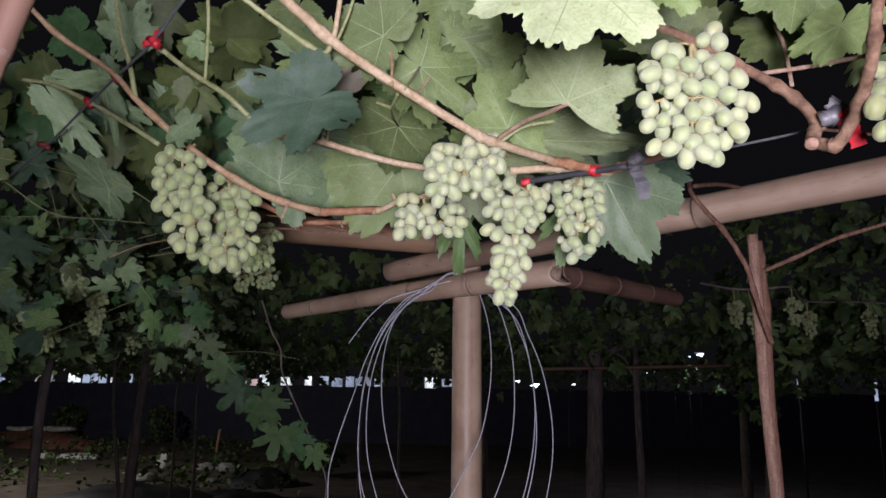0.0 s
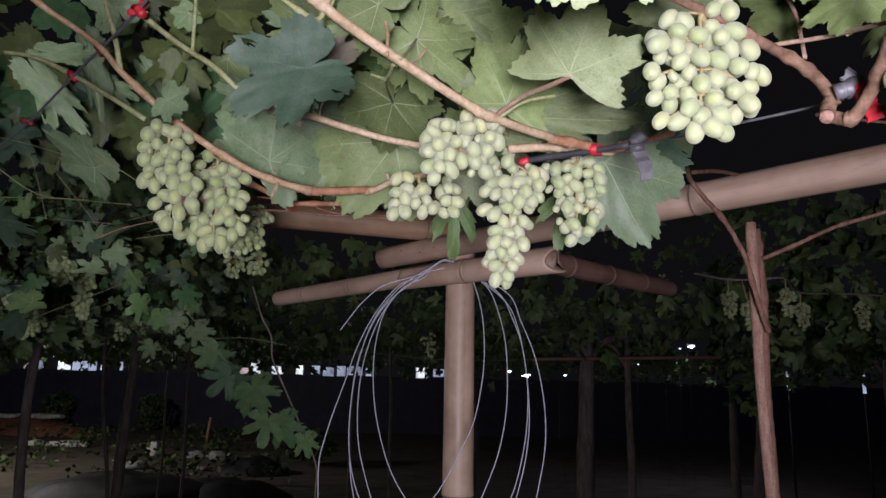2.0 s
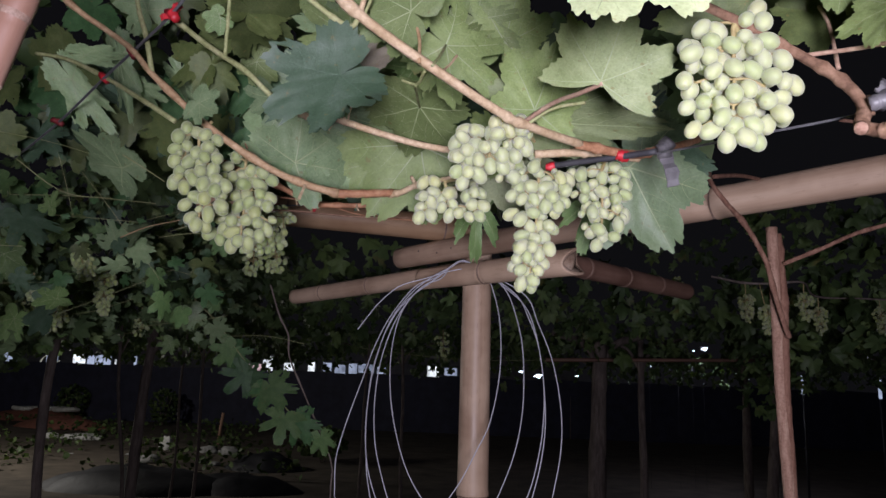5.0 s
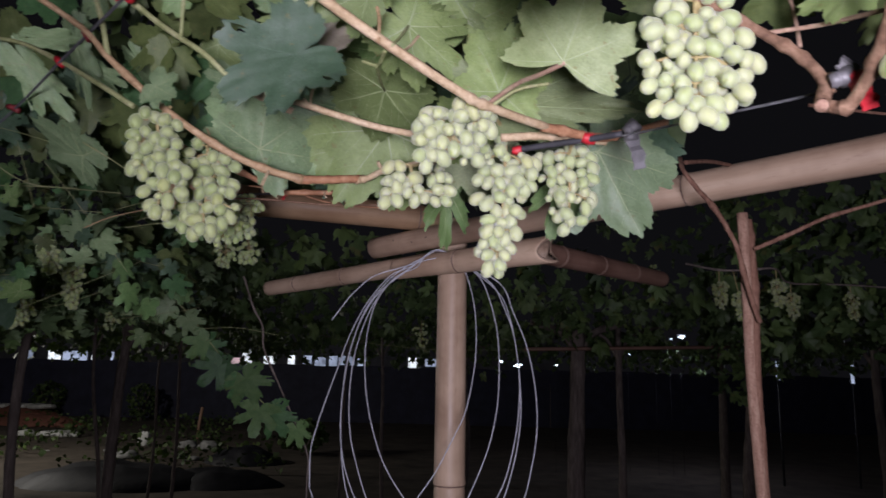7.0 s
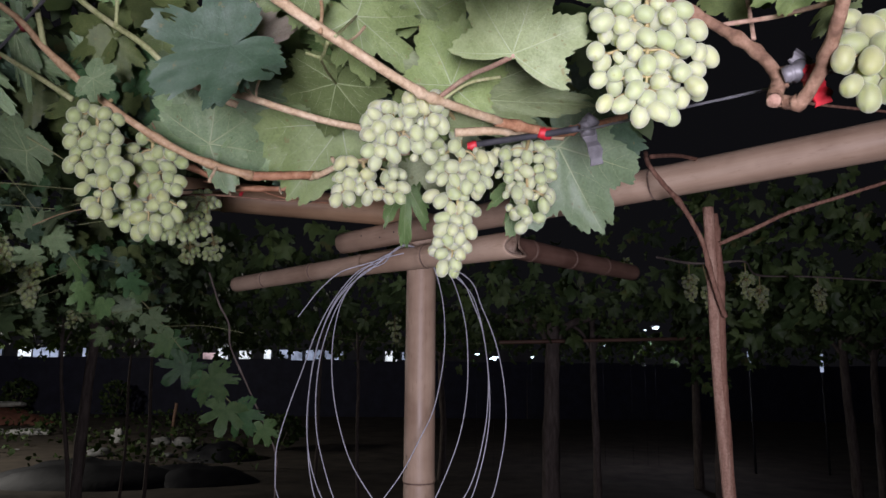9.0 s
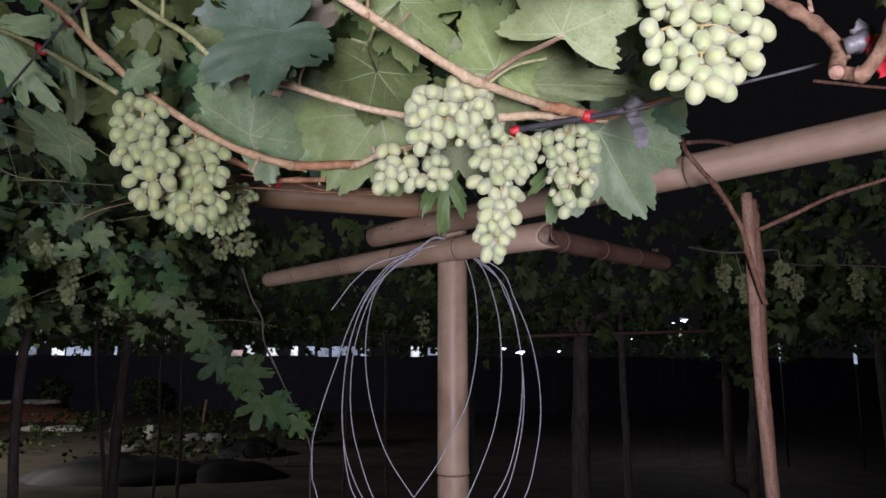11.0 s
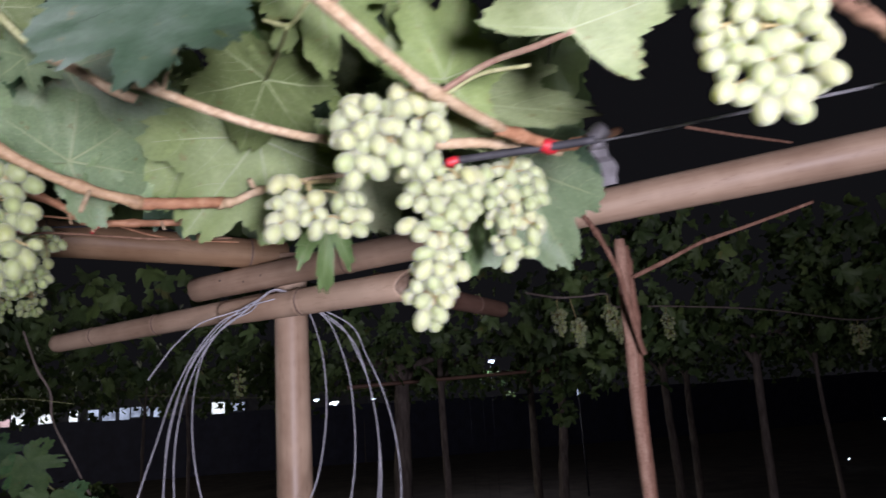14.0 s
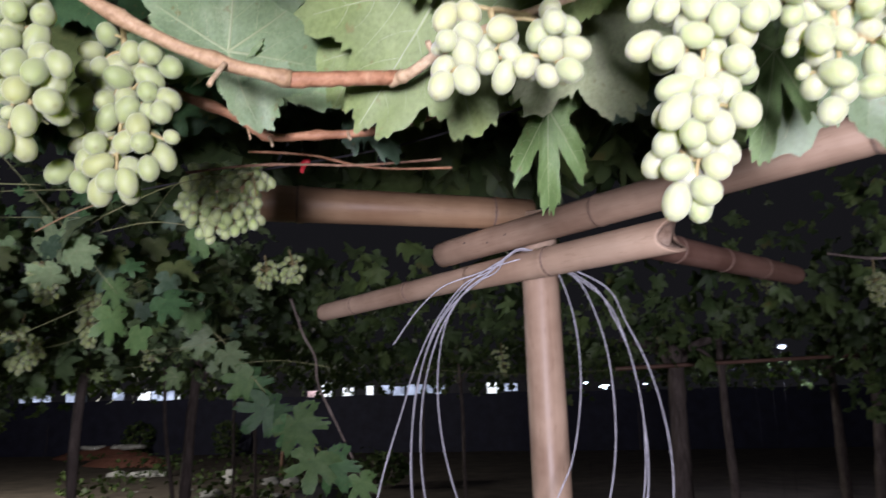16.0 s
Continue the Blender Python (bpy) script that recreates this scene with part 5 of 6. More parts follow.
cane([(0.696, 1.300, 2.126), (0.801, 1.300, 2.114), (0.910, 1.300, 2.104)], 0.0030, 0.0022, BARK, trunk, (), 'branch', lump=0.1)

# ---- bearing cane in the dim leaves behind the stake ----
far_cane = thing('grape_vine', (1.045, 2.700, 2.046), 'thin bearing cane in the dim leaves behind the stake', 'grapevine')
cane([(0.930, 2.720, 2.070), (1.045, 2.700, 2.046), (1.160, 2.715, 2.050), (1.277, 2.750, 2.061), (1.446, 3.000, 2.044), (1.744, 3.100, 2.054), (2.300, 3.150, 2.030), (2.872, 3.200, 1.968), (3.250, 3.260, 2.010)], 0.0040, 0.0028, FAR_BARK, far_cane, (0.12, 0.3, 0.5, 0.7, 0.88), 'cane', lump=0.14)

# ---- hanging shoot behind the coil ----
shoot = thing('grape_vine', (-0.581, 2.350, 1.843), 'young vine shoot with lobed leaves hanging into the dark', 'grapevine')
cane([(-0.615, 2.340, 1.940), (-0.581, 2.350, 1.843), (-0.546, 2.350, 1.779), (-0.536, 2.350, 1.707), (-0.483, 2.350, 1.601), (-0.422, 2.350, 1.479), (-0.377, 2.350, 1.378), (-0.375, 2.350, 1.250), (-0.348, 2.300, 0.549)], 0.0028, 0.0024, FAR_BARK, shoot, (0.15, 0.3, 0.45, 0.6), 'trunk', lump=0.16)
cane([(-0.847, 2.300, 1.881), (-0.767, 2.300, 1.809), (-0.706, 2.300, 1.738), (-0.627, 2.300, 1.651), (-0.531, 2.300, 1.558), (-0.437, 2.300, 1.474)], 0.0022, 0.0015, CANE_GREEN, shoot, (0.2, 0.4, 0.6), 'shoot')
leaf(shoot, (-0.765, 2.290, 1.791), (-0.721, 2.270, 1.745), 0.85, 10, LEAF_PALE, 3)
leaf(shoot, (-0.708, 2.290, 1.721), (-0.749, 2.263, 1.672), 1.05, -8, LEAF_SHOOT, 3)
leaf(shoot, (-0.704, 2.300, 1.712), (-0.646, 2.293, 1.671), 0.9, 12, LEAF_DEEP_DIM, 3)
leaf(shoot, (-0.654, 2.280, 1.647), (-0.704, 2.260, 1.588), 1.05, 0, LEAF_DEEP_DIM, 4)
leaf(shoot, (-0.644, 2.290, 1.642), (-0.594, 2.276, 1.599), 0.95, 20, LEAF_DEEP_DIM, 3)
leaf(shoot, (-0.566, 2.270, 1.614), (-0.514, 2.250, 1.545), 1.05, 8, LEAF_SHOOT, 3)
leaf(shoot, (-0.584, 2.280, 1.603), (-0.610, 2.260, 1.553), 0.9, -14, LEAF_DEEP_DIM, 4)
leaf(shoot, (-0.514, 2.260, 1.520), (-0.521, 2.233, 1.442), 1.05, 5, LEAF_SHOOT, 4)
leaf(shoot, (-0.474, 2.280, 1.512), (-0.427, 2.260, 1.445), 0.9, 15, LEAF_DEEP_DIM, 3)
leaf(shoot, (-0.401, 2.280, 1.467), (-0.379, 2.260, 1.415), 0.9, 0, LEAF_SHOOT, 3)
leaf(shoot, (-0.815, 2.250, 1.827), (-0.869, 2.230, 1.802), 0.9, 0, LEAF_PALE, 3)
leaf(shoot, (-0.889, 2.250, 1.736), (-0.905, 2.236, 1.698), 0.9, 0, LEAF_FRESH, 3)
leaf(shoot, (-0.728, 1.900, 1.906), (-0.740, 1.900, 1.949), 0.95, 0, LEAF_TEAL, 3)
leaf(shoot, (-1.168, 2.200, 1.808), (-1.106, 2.200, 1.784), 0.95, 0, LEAF_PALE, 2)
cane([(-0.937, 1.500, 2.007), (-0.787, 1.500, 2.006), (-0.595, 1.450, 1.982)], 0.0010, 0.0007, CANE_GREEN, shoot, (), 'shoot')
cane([(-0.810, 1.700, 1.932), (-0.715, 1.600, 1.967), (-0.575, 1.500, 1.976)], 0.0010, 0.0007, CANE_GREEN, shoot, (), 'shoot')
cane([(-0.804, 1.300, 2.029), (-0.730, 1.350, 1.976), (-0.657, 1.400, 1.977)], 0.0010, 0.0007, CANE_GREEN, shoot, (), 'shoot')
cane([(-0.484, 1.100, 1.970), (-0.442, 1.100, 1.946), (-0.404, 1.080, 1.923)], 0.0010, 0.0007, CANE_GREEN, shoot, (), 'shoot')
cane([(-1.284, 2.200, 1.878), (-1.164, 2.200, 1.931), (-1.013, 2.100, 2.020)], 0.0010, 0.0007, CANE_GREEN, shoot, (), 'shoot')
cane([(-0.597, 4.000, 1.821), (-0.035, 4.200, 1.782), (0.632, 4.300, 1.804)], 0.0010, 0.0007, CANE_GREEN, shoot, (), 'shoot')

# ---- more leaves of the near vine, a second layer above the bunches ----
fill = random.Random(77)
for k in range(170):
    x, y = fill.uniform(-0.75, 0.36), fill.uniform(1.06, 1.5)
    z = 1.95 + 0.26 * (y - 0.8) + fill.uniform(-0.03, 0.09) - 0.10 * max(0, x)
    if (x > 0.18 and z < 2.0) or (x > -0.3 and k % 4):
        continue
    s = fill.uniform(0.045, 0.075)
    a = fill.uniform(0, 6.3)
    tip = (x + s * math.cos(a), y + 0.4 * s * math.sin(a), z + 0.8 * s * math.sin(a) - 0.02)
    # left of x = -0.28 the dimmer light is put into darker leaf colours
    leaf(vine, (x, y, z), tip, fill.uniform(0.85, 1.1), fill.uniform(-35, 35), fill.choice((LEAF_OLIVE_DIM, LEAF_TEAL, LEAF_DEEP_DIM) if x < -0.28 else (LEAF, LEAF, LEAF_OLIVE_DIM, LEAF_TEAL)), fill.randrange(4))

def sight_gap(x, y, z):
    """Gaps in the thicket cut along the camera's line of sight to two bunches."""
    u, w = (x - 0.07) / (y - 0.15), (z - 1.645) / (y - 0.15)
    return y < 2.08 and (abs(u + 0.569) < 0.032 and abs(w - 0.115) < 0.055 or abs(u + 0.650) < 0.040 and abs(w - 0.078) < 0.040)


# ---- single leaves that stand out of the thicket ----
side = random.Random(303)
for k in range(170):
    y = side.uniform(1.35, 2.7)
    x = side.uniform(-0.66 * y - 0.02, -0.31 * y)
    z = side.uniform(1.73, 2.03) + 0.10 * (y - 1.3)
    s = side.uniform(0.014, 0.029)
    if sight_gap(x, y, z):
        continue
    a = side.uniform(0, 2 * math.pi)
    tip = (x + s * math.cos(a), y + side.uniform(-0.6, 0.3) * s, z + s * math.sin(a) - 0.015)
    leaf(shoot, (x, y, z), tip, side.uniform(0.65, 1.05), side.uniform(-45, 45), side.choice((LEAF_SHOOT, LEAF_SHOOT, LEAF_DEEP_DIM, LEAF_DEEP_DIM, LEAF_TEAL, LEAF_OLIVE_DIM)), side.choice((1, 2, 3, 3)))

# ---- the leaf roof behind and the thicket at the side ----
def roof(x0, x1, y0, y1, z, depth, keep=None):
    def where(rnd):
        x, y = rnd.uniform(x0, x1), rnd.uniform(y0, y1)
        if keep and not keep(x, y, rnd):
            return None
        clump = noise.noise(Vector((x * 0.9, y * 0.9, 3.1)))
        if clump < -0.08 and rnd.random() < 0.85:
            return None
        at = Vector((x, y, z + 0.05 * y * 0.2 - min(abs(rnd.gauss(0, depth)), 1.7 * depth) * (1 + clump)))
        for across, up in ((0.3143, 0.0598), (0.0853, 0.0148)):
            if y > 2.5 and abs(x - 0.05 - across * y) < 0.14 + 0.006 * y and abs(at.z - 1.65 - up * y) < 0.09:
                return None
        return at
    return where


def canopy(label, count, seed, where, size=(0.07, 0.125), down=0.55, mat=None):
    geo = loose_leaves(count, seed, where, size, down)
    return solid("vine_canopy", geo, mat or LEAF_FAR, label, "grapevine", "leaf roof", "stuff")


canopy("leaf roof of the arbour over the middle", 700, 21, roof(-1.2, 0.55, 1.2, 2.5, 2.33, 0.06, lambda x, y, r: y > 1.35 or x < 0.1))
canopy("leaf roof of the arbour beside the stake", 1250, 27, roof(0.3, 5.2, 1.8, 5.2, 2.20, 0.17, lambda x, y, r: y > 2.9 + (0.6 if x < 1.2 else 0) + 0.8 * noise.noise(Vector((x * 1.3, 0.7, 5.0))) + 0.5 * r.random() ** 2), (0.045, 0.095))
canopy("loose leaves above the beam and the stake", 420, 29, roof(0.9, 4.2, 3.3, 5.0, 2.62, 0.20), (0.045, 0.09))
canopy("dim leaves hanging beyond the stake", 620, 30, roof(1.45, 4.0, 3.0, 4.3, 2.54, 0.32), (0.04, 0.085))
canopy("small leafy shoot hanging under the leaf roof", 46, 31, lambda r: Vector((r.gauss(2.0, 0.10), r.gauss(5.0, 0.1), r.uniform(1.5, 2.0))), (0.05, 0.085))
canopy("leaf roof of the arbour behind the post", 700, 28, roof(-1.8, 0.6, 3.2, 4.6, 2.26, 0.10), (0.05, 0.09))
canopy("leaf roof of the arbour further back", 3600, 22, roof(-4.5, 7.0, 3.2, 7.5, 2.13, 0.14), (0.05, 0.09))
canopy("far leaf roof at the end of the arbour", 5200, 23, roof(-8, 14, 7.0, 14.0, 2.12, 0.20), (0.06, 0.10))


def thicket(lowest, x1=-0.35):
    """Places for leaves that hang down at the side."""
    def where(rnd):
        x, y = rnd.uniform(-2.7, x1), rnd.uniform(1.2, 3.4)
        if x > -0.30 * y - 0.02:
            return None
        c = noise.noise(Vector((x * 3.1, y * 2.3, 7.7)))
        if c < -0.12:
            return None
        low = lowest + 0.16 * (0.5 - c) + 0.03 * (y - 1.2) - 0.25 * min(1.0, max(0.0, -x / y - 0.56) * 8)
        at = Vector((x, y, rnd.uniform(low, 2.25)))
        return None if sight_gap(*at) else at
    return where


canopy("dark leafy thicket of vine shoots at the side", 5200, 24, thicket(1.68), (0.02, 0.05), 0.3, mat=LEAF_THICKET)
canopy("pale leaves in the thicket at the side", 900, 25, thicket(1.72), (0.018, 0.04), 0.3, mat=LEAF_PALE)
canopy("fresh green leaves in the thicket at the side", 420, 26, thicket(1.67), (0.02, 0.045), 0.3, mat=LEAF_FRESH)
stems = random.Random(9)
geos = []
for k in range(90):
    x, y, z = stems.uniform(-2.2, -0.42), stems.uniform(1.15, 2.8), stems.uniform(1.75, 2.15)
    if x > -0.30 * y:
        continue
    d = Vector((stems.gauss(0, 1), stems.gauss(0, 0.4), abs(stems.gauss(0, 0.35)) - 0.12)).normalized() * stems.uniform(0.12, 0.35)
    p = Vector((x, y, z))
    geos.append(tube(spline([p, p + d * 0.5 + Vector((0, 0, stems.uniform(-0.012, 0.015))), p + d], 5), stems.uniform(0.0004, 0.0007), 6))
solid("vine_shoots", join(*geos), CANE_GREEN, "tangle of thin vine shoots at the side", "grapevine", "", "stuff")

# ---- ground, beds and the far end ----
n = 40
verts = [(-60 + 120 * i / n, -12 + 92 * j / n, 0.05 * noise.noise(Vector((i * 0.7, j * 0.7, 0)))) for j in range(n + 1) for i in range(n + 1)]
verts = [(x, y, z if 0.5 < y < 60 else 0.0) for x, y, z in verts]
faces = [(j * (n + 1) + i, j * (n + 1) + i + 1, (j + 1) * (n + 1) + i + 1, (j + 1) * (n + 1) + i) for j in range(n) for i in range(n)]
tagged(new("ground", mesh_of("ground", verts, faces, SOIL)), "bare dark soil under the arbour", "ground", "", "structure")

rnd = random.Random(5)


def far_vine(x, y, r, h=2.15, lean=0.0, label="dark vine trunk standing far back under the arbour"):
    ob = thing("vine_trunk", (x, y, 0), label, "grapevine", "far vine trunks")
    pts = [(x, y, -0.1), (x + lean * 0.3 + rnd.gauss(0, 0.02), y, h * 0.35), (x + lean * 0.6 + rnd.gauss(0, 0.02), y, h * 0.7), (x + lean, y, h)]
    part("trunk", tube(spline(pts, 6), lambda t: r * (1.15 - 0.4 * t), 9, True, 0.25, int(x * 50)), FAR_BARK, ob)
    for k in range(2):
        s = -1 if k else 1
        part("branch", tube(spline([(x + lean * 0.85, y, h * 0.85), (x + lean + s * 0.12, y + 0.05, h * 0.95), (x + lean + s * 0.4, y + 0.1, h)], 5), r * 0.45, 7, True, 0.25, k), FAR_BARK, ob)
    return ob


for x, y, r, lean in ((-2.70, 5.9, 0.046, 0.055), (-2.83, 6.1, 0.016, -0.22), (-2.19, 3.8, 0.028, 0.02), (-3.24, 8.6, 0.02, -0.04), (-3.53, 8.6, 0.016, 0.03), (-1.35, 9.0, 0.018, 0.05), (-0.75, 8.5, 0.02, -0.08), (1.1, 6.2, 0.075, 0.02), (1.55, 6.6, 0.035, 0.0), (2.9, 7.2, 0.05, 0.05), (4.6, 7.8, 0.05, -0.05), (5.6, 9.0, 0.05, 0.05), (3.62, 5.0, 0.036, 0.05), (4.2, 5.0, 0.02, 0.0), (3.9, 10.5, 0.06, 0.0), (0.2, 11.0, 0.05, 0.0), (2.0, 11.5, 0.05, 0.0)):
    far_vine(x, y, r, 2.12, lean)

# fence of dark sheeting
FY, FTOP = 24.0, 1.86
fence = thing("fence", (0, FY, 0), "dark blue sheeting fence closing the garden", "fence", "", "structure")
for k in range(17):
    x = -24 + 3.4 * k
    w, cols = [], 9
    for j in range(5):
        for i in range(cols):
            w.append(Vector((x + 3.44 * i / (cols - 1), FY + 0.01 * (k % 2) + 0.03 * math.sin(i * 1.7 + k) * (1 - j / 8), FTOP * j / 4 + (0.02 * math.sin(i + k) if j == 4 else 0))))
    f = [(j * cols + i, j * cols + i + 1, (j + 1) * cols + i + 1, (j + 1) * cols + i) for j in range(4) for i in range(cols - 1)]
    part("sheet", (w, f), TARP, fence)
    part("fence_post", tube([(x, FY + 0.06, -0.1), (x, FY + 0.06, 1.0), (x, FY + 0.06, FTOP + 0.05)], 0.035, 8), FAR_BARK, fence)

# Unseen fill lamp added beyond the left side to brighten the garden bed.
garden_fill = bpy.data.lights.new("garden_fill", "POINT")
garden_fill.energy, garden_fill.color, garden_fill.shadow_soft_size = 420.0, (1.0, 0.95, 0.88), 0.15
garden_fill_ob = new("garden_fill", garden_fill)
garden_fill_ob.location = (-9.4, 10.8, 3.0)

lane_light = bpy.data.lights.new("lane_light", "POINT")
lane_light.energy, lane_light.color, lane_light.shadow_soft_size = 28.0, (0.72, 0.74, 1.0), 0.12
lane_light_ob = new("lane_light", lane_light)
lane_light_ob.location = (4.05, 12.5, 2.3)

# ---- houses and lamps beyond the fence ----
house = thing('house', (-7.93, 30.0, 0), 'long low dim house with lit windows beyond the fence', 'house')
part('wall', box((-32.94, 30.3, 0), (4.22, 36.0, 3.4)), WALL, house, smooth=False)
part('roof', box((-33.46, 29.5, 3.4), (4.69, 36.6, 3.7)), ROOF, house, smooth=False)


lit = random.Random(31)


def lit_window(x0, x1, low, high, mat):
    high = low + 0.8 * (high - low)
    w = part("window", box((x0 - 0.05, 30.2, low - 0.05), (x1 + 0.05, 30.28, high + 0.05)), ROOF, house, smooth=False)
    panes = max(1, round((x1 - x0) / 0.42))
    for i in range(panes):
        a = x0 + (x1 - x0) * i / panes
        part("pane", box((a + 0.03, 30.14, low + lit.choice((0, 0, 0.08, 0.2))), (a + (x1 - x0) / panes - lit.choice((0.03, 0.03, 0.12)), 30.195, high - lit.choice((0, 0, 0.06, 0.16)))), mat, w, "lit pane", smooth=False)


lit_window(-18.74, -18.19, 1.72, 2.43, GLOW_BLUE)
lit_window(-17.54, -16.95, 1.72, 2.44, GLOW_WHITE)
lit_window(-16.90, -15.81, 1.73, 2.44, GLOW_BLUE)
lit_window(-15.66, -15.46, 1.73, 2.44, GLOW_WHITE)
lit_window(-14.82, -14.57, 1.73, 2.44, GLOW_BLUE)
lit_window(-9.75, -9.14, 1.75, 2.46, GLOW_PINK)
lit_window(-9.14, -8.66, 1.56, 2.74, GLOW_WHITE)
lit_window(-8.22, -7.69, 1.75, 2.46, GLOW_WHITE)
lit_window(-7.18, -6.84, 1.75, 2.46, GLOW_WHITE)
lit_window(-6.53, -5.52, 1.76, 2.46, GLOW_BLUE)
lit_window(-5.42, -3.79, 1.76, 2.47, GLOW_BLUE)
lit_window(-2.05, -1.50, 1.77, 2.47, GLOW_WHITE)
lit_window(-1.33, -0.74, 1.77, 2.48, GLOW_BLUE)
lit_window(-23.25, -21.74, 1.71, 2.42, GLOW_BLUE)
lit_window(-20.98, -19.98, 1.71, 2.43, GLOW_BLUE)


def lamp(x, y, z, r, drop, label):
    ob = thing('garden_lamp', (x, y, z), label, 'outdoor lamp', 'garden lamps')
    part('post', tube([(x, y + 0.11, z + r * 0.55), (x, y + 0.11, z + drop * 0.5), (x, y + 0.11, z + drop)], 0.0016, 6), HOSE, ob)
    part('shade', box((x - r * 1.15, y - 0.02, z + r * 0.5), (x + r * 1.15, y + 0.12, z + r * 0.66)), ROOF, ob, smooth=False)
    for k, (du, dv, f) in enumerate(((0, 0, 0.62), (0.8, 0.18, 0.3), (-0.85, -0.12, 0.26), (0.25, -0.42, 0.3))):
        cx, cz, q = x + du * r, z + dv * r, r * f
        ring = [(cx + q * math.cos(2 * math.pi * i / 10) * math.sin(math.pi * j / 6), y - 0.5 * q * math.sin(2 * math.pi * i / 10) * math.sin(math.pi * j / 6), cz + q * 0.6 * math.cos(math.pi * j / 6)) for j in range(7) for i in range(10)]
        part('bulb', (ring, [(j * 10 + i, j * 10 + (i + 1) % 10, (j + 1) * 10 + (i + 1) % 10, (j + 1) * 10 + i) for j in range(6) for i in range(10)]), GLOW_LAMP, ob)


lamp(4.05, 12.70, 2.40, 0.06, -2.45, 'bright bluish white lamp on a thin dark post')
lamp(3.86, 12.70, 2.36, 0.02, -2.41, 'small bluish point of light on a thin dark post')
lamp(1.08, 11.90, 1.82, 0.07, -1.87, 'bright bluish white lamp on a thin dark post')
lamp(0.80, 11.90, 1.88, 0.04, -1.93, 'small bluish point of light on a thin dark post')
lamp(1.80, 12.50, 1.85, 0.03, -1.90, 'small bluish point of light on a thin dark post')
lamp(3.09, 12.60, 2.07, 0.018, -2.12, 'small bluish point of light on a thin dark post')
lamp(3.58, 12.60, 2.04, 0.02, -2.09, 'small bluish point of light on a thin dark post')


# White strips shown as glowing tubes; the dark posts under them are added.
for x, top in ((5.39, 1.98), (6.61, 1.95)):
    ob = thing('white_post', (x, 12.0, 0), 'added slim dark post under a glowing white strip', 'light post', 'white posts')
    part('post', tube([(x, 12.0, -0.1), (x, 12.0, 0.8), (x, 12.0, top - 0.3)], 0.02, 8), HOSE, ob)
    part('light_tube', tube([(x, 12.0, top - 0.3), (x, 12.0, top - 0.15), (x, 12.0, top)], 0.026, 10), GLOW_BLUE, ob, 'dim glowing white strip')
# Two low bluish reflections, built as small glowing lamps on added posts.
lamp(11.89, 12.00, 0.86, 0.05, -0.91, 'small bluish point of light on a thin dark post')
lamp(10.85, 12.00, 0.18, 0.03, -0.23, 'small bluish point of light on a thin dark post')


def boulder(x, y, w, h, seed, mat=None, label="pale boulder lying on the garden soil", cat="boulder"):
    r = random.Random(seed)
    nu, nv = 14, 8
    v = []
    for j in range(nv + 1):
        for i in range(nu):
            a, b = 2 * math.pi * i / nu, math.pi * j / nv
            d = Vector((math.cos(a) * math.sin(b), math.sin(a) * math.sin(b), math.cos(b)))
            k = 1 + 0.45 * noise.noise(d * 1.6 + Vector((seed, 0, 0)))
            v.append(Vector((x + d.x * w * k, y + d.y * w * 0.7 * k, h * 0.4 + d.z * h * 0.6 * k)))
    f = [(j * nu + i, (j + 1) * nu + i, (j + 1) * nu + (i + 1) % nu, j * nu + (i + 1) % nu) for j in range(nv) for i in range(nu)]
    return solid("boulder", (v, f), mat or STONE, label, cat, "garden stones")


def shrub(x, y, w, h, count, seed, label="low dark shrub in the garden"):
    ob = thing("shrub", (x, y, 0), label, "shrub", "garden shrubs")
    for k in range(4):
        a = k * 1.6
        part("stem", tube([(x, y, -0.05), (x + 0.25 * w * math.cos(a), y + 0.25 * w * math.sin(a), h * 0.4), (x + 0.5 * w * math.cos(a), y + 0.5 * w * math.sin(a), h * 0.75)], 0.012, 6), FAR_BARK, ob)
    def where(r):
        d = Vector((r.gauss(0, 1), r.gauss(0, 1), r.gauss(0, 1))).normalized() * r.uniform(0.5, 1) ** 0.5
        return Vector((x + d.x * w, y + d.y * w, h * 0.55 + d.z * h * 0.45))
    part("foliage", loose_leaves(count, seed, where, (0.06, 0.12), 0.2, 14), LEAF_FAR, ob, kind="stuff")


def slab(x, y, z, w, d, seed, label):
    """A flat uneven stone lying on a heap, its top at z."""
    r = random.Random(seed)
    rim = [(1 + 0.16 * r.uniform(-1, 1)) for _ in range(12)]
    v, f = [], []
    for h, k in ((z - 0.13, 0.86), (z - 0.09, 1.0), (z - 0.02, 0.98), (z, 0.88)):
        for i in range(12):
            a = 2 * math.pi * i / 12
            v.append(Vector((x + w * k * rim[i] * math.cos(a), y + d * k * rim[i] * math.sin(a), h + 0.02 * math.sin(2 * a + seed))))
    for j in range(3):
        f += [(j * 12 + i, j * 12 + (i + 1) % 12, (j + 1) * 12 + (i + 1) % 12, (j + 1) * 12 + i) for i in range(12)]
    f += [tuple(range(11, -1, -1)), tuple(range(36, 48))]
    return solid("stone_slab", (v, f), WHITE_STONE, label, "stone slab", "garden stones", smooth=False)


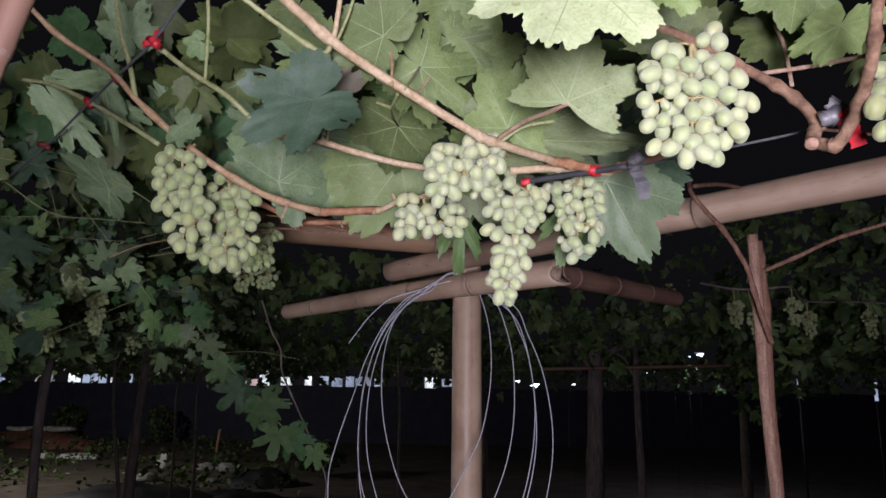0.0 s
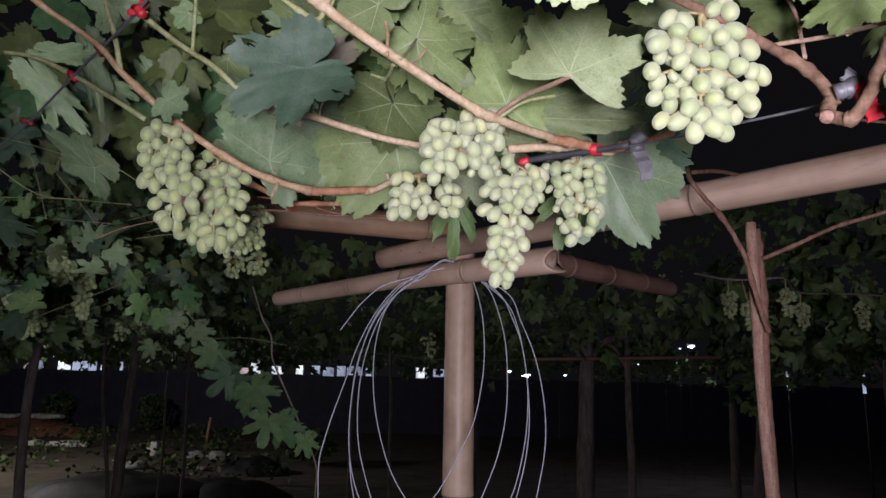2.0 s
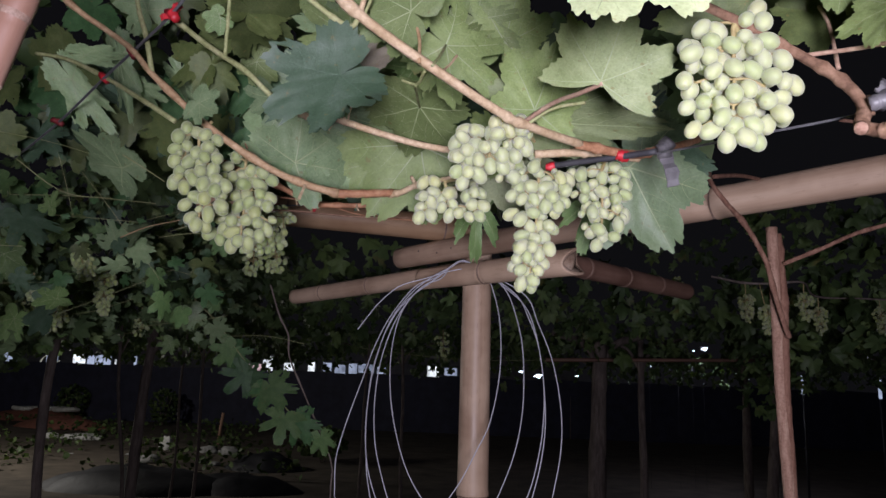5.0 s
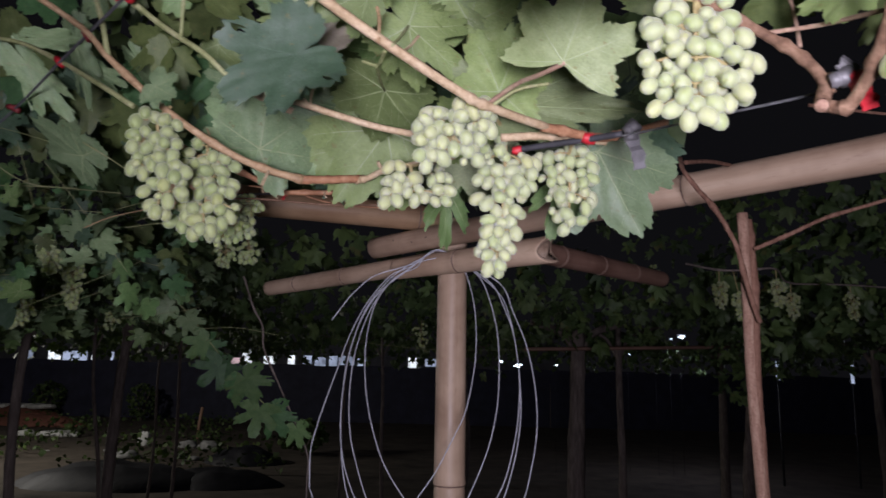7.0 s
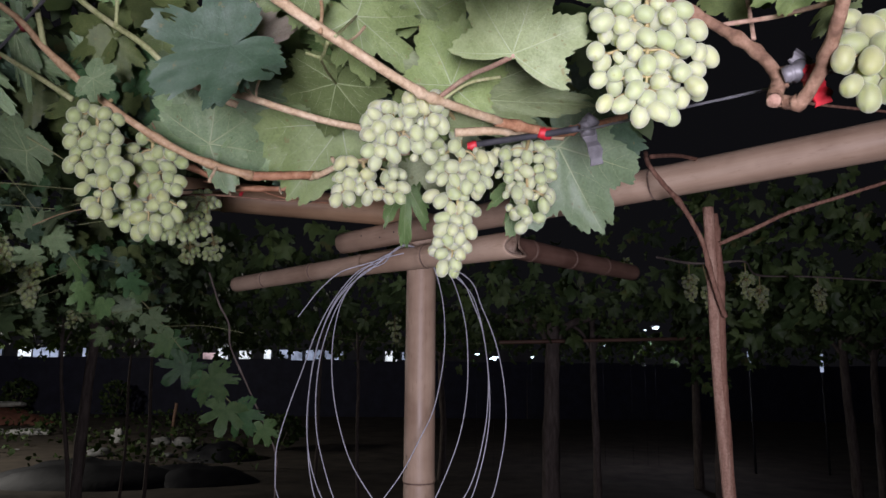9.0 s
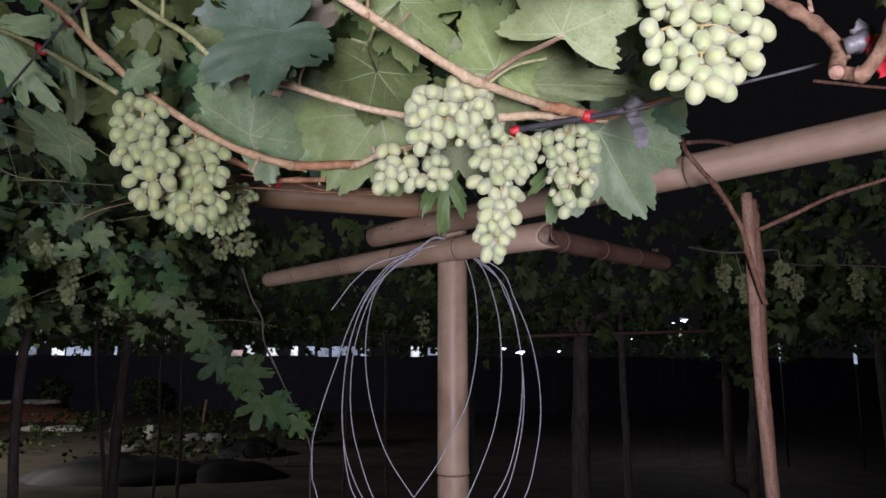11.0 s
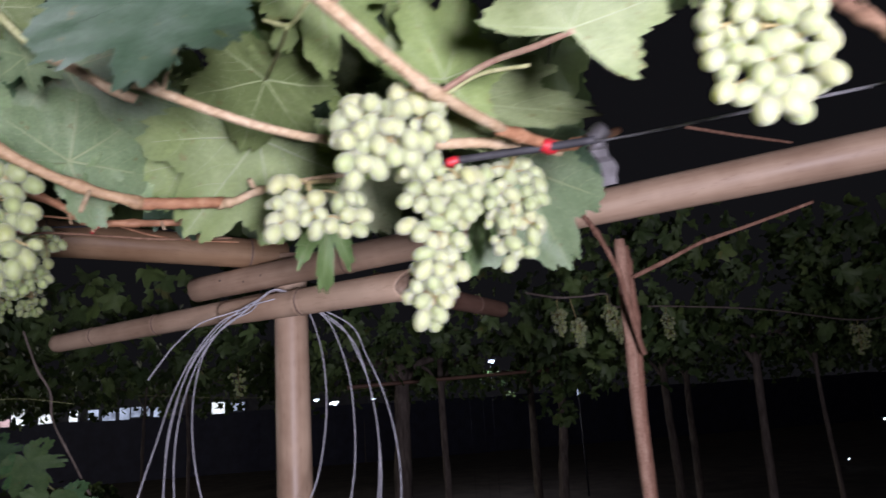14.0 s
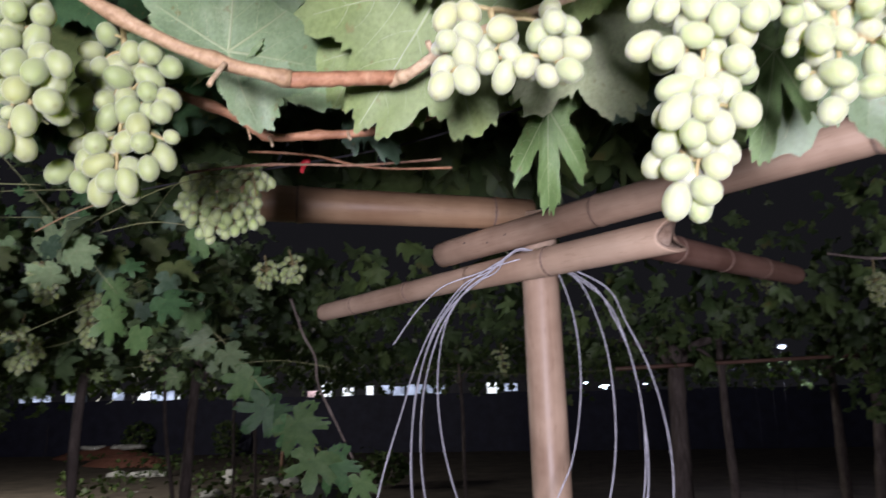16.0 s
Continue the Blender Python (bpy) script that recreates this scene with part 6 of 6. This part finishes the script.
def heap(x, y, w, d, h, seed, mat, label, cat, name):
    """A low heap with a wrinkled skin, its foot in the soil."""
    nu, nv = 36, 12
    v = []
    for j in range(nv + 1):
        for i in range(nu):
            a, q = 2 * math.pi * i / nu, 1 - j / nv
            fold = noise.noise(Vector((3.2 * math.cos(a) * q, 3.2 * math.sin(a) * q, seed)))
            crease = abs(noise.noise(Vector((7 * math.cos(a) * q, 7 * math.sin(a) * q, seed + 9.0))))
            k = q * (1 + 0.22 * noise.noise(Vector((math.cos(a) * 1.3, math.sin(a) * 1.3, seed))))
            v.append(Vector((x + w * k * math.cos(a), y + d * k * math.sin(a), h * (1 - q * q) ** 0.7 * (1 + 0.22 * fold) - 0.10 * h * crease - 0.06 * q)))
    f = [(j * nu + i, j * nu + (i + 1) % nu, (j + 1) * nu + (i + 1) % nu, (j + 1) * nu + i) for j in range(nv) for i in range(nu)]
    return solid(name, (v, f), mat, label, cat, "garden heaps")


heap(-14.3, 23.0, 2.0, 0.6, 0.36, 3, TERRACOTTA, 'reddish clay heap carrying pale slabs', 'clay heap', 'clay_mound')
heap(-11.6, 19.9, 1.5, 0.5, 0.34, 7, TERRACOTTA, 'low reddish clay heap in the garden bed', 'clay heap', 'clay_mound')
slab(-14.75, 23.0, 0.40, 0.36, 0.30, 1, 'pale flat stone slab on a clay heap')
slab(-13.85, 23.0, 0.42, 0.20, 0.30, 2, 'small pale stone slab on a clay heap')
slab(-13.25, 22.9, 0.42, 0.42, 0.30, 3, 'pale flat stone slab on a clay heap')
slab(-10.25, 17.2, 0.10, 0.22, 0.22, 4, 'small pale stone slab lying on the soil')
slab(-9.50, 17.2, 0.10, 0.50, 0.24, 5, 'long pale stone slab lying on the soil')
boulder(-6.62, 15.5, 0.13, 0.30, 5, WHITE_STONE, label='white stone standing on the garden soil')
boulder(-5.95, 13.3, 0.24, 0.15, 6)
boulder(-5.55, 15.2, 0.20, 0.16, 7)
boulder(-5.05, 15.0, 0.24, 0.18, 8)
boulder(-4.98, 13.5, 0.14, 0.10, 9)
boulder(-4.72, 13.3, 0.10, 0.08, 10)
# Random pale pebbles stand in for small white glints on the bed.
grit = random.Random(61)
for k in range(14):
    y = grit.uniform(8.5, 15.0)
    boulder(-grit.uniform(0.30, 0.56) * y, y, grit.uniform(0.03, 0.07), grit.uniform(0.03, 0.06), 70 + k, label='small pale pebble standing in for a glint on the soil', cat='pebble')
heap(-4.75, 10.3, 1.5, 0.7, 0.34, 11, MULCH, 'long low mound under a wrinkled dark plastic sheet', 'covered mound', 'covered_mound')
heap(-3.35, 10.6, 1.0, 0.6, 0.26, 15, MULCH, 'low mound under a wrinkled dark plastic sheet', 'covered mound', 'covered_mound')
heap(-3.75, 13.2, 0.75, 0.5, 0.30, 19, MULCH, 'low mound under a wrinkled dark plastic sheet', 'covered mound', 'covered_mound')


def weed_spot(r):
    y = r.uniform(11.5, 23.0)
    x = -r.uniform(0.22, 0.68) * y
    if noise.noise(Vector((x * 0.8, y * 0.6, 2.0))) < 0.02:
        return None
    return Vector((x, y, r.uniform(0.02, 0.3)))


solid("weeds", loose_leaves(2600, 52, weed_spot, (0.05, 0.11), 0.0, 10), LEAF_FAR, "low straggling weeds in the garden beds", "weeds", "", "stuff")
shrub(-13.5, 23.6, 0.55, 1.15, 300, 40, 'leafy green shrub by the stone slabs')
shrub(-9.9, 22.6, 0.45, 1.2, 260, 41, 'slim leafy shrub beside a vine trunk')
shrub(-20.68, 31.77, 0.6, 1.4, 260, 45)
shrub(-2.98, 14.5, 0.5, 0.7, 260, 46)
shrub(-14.45, 27.88, 0.7, 1.0, 260, 47)
solid('wooden_stake', tube([(-6.12, 17.3, -0.1), (-6.10, 17.3, 0.4), (-6.06, 17.3, 0.74)], 0.04, 8), STAKE, 'short pale wooden stake in the bed', 'stake')
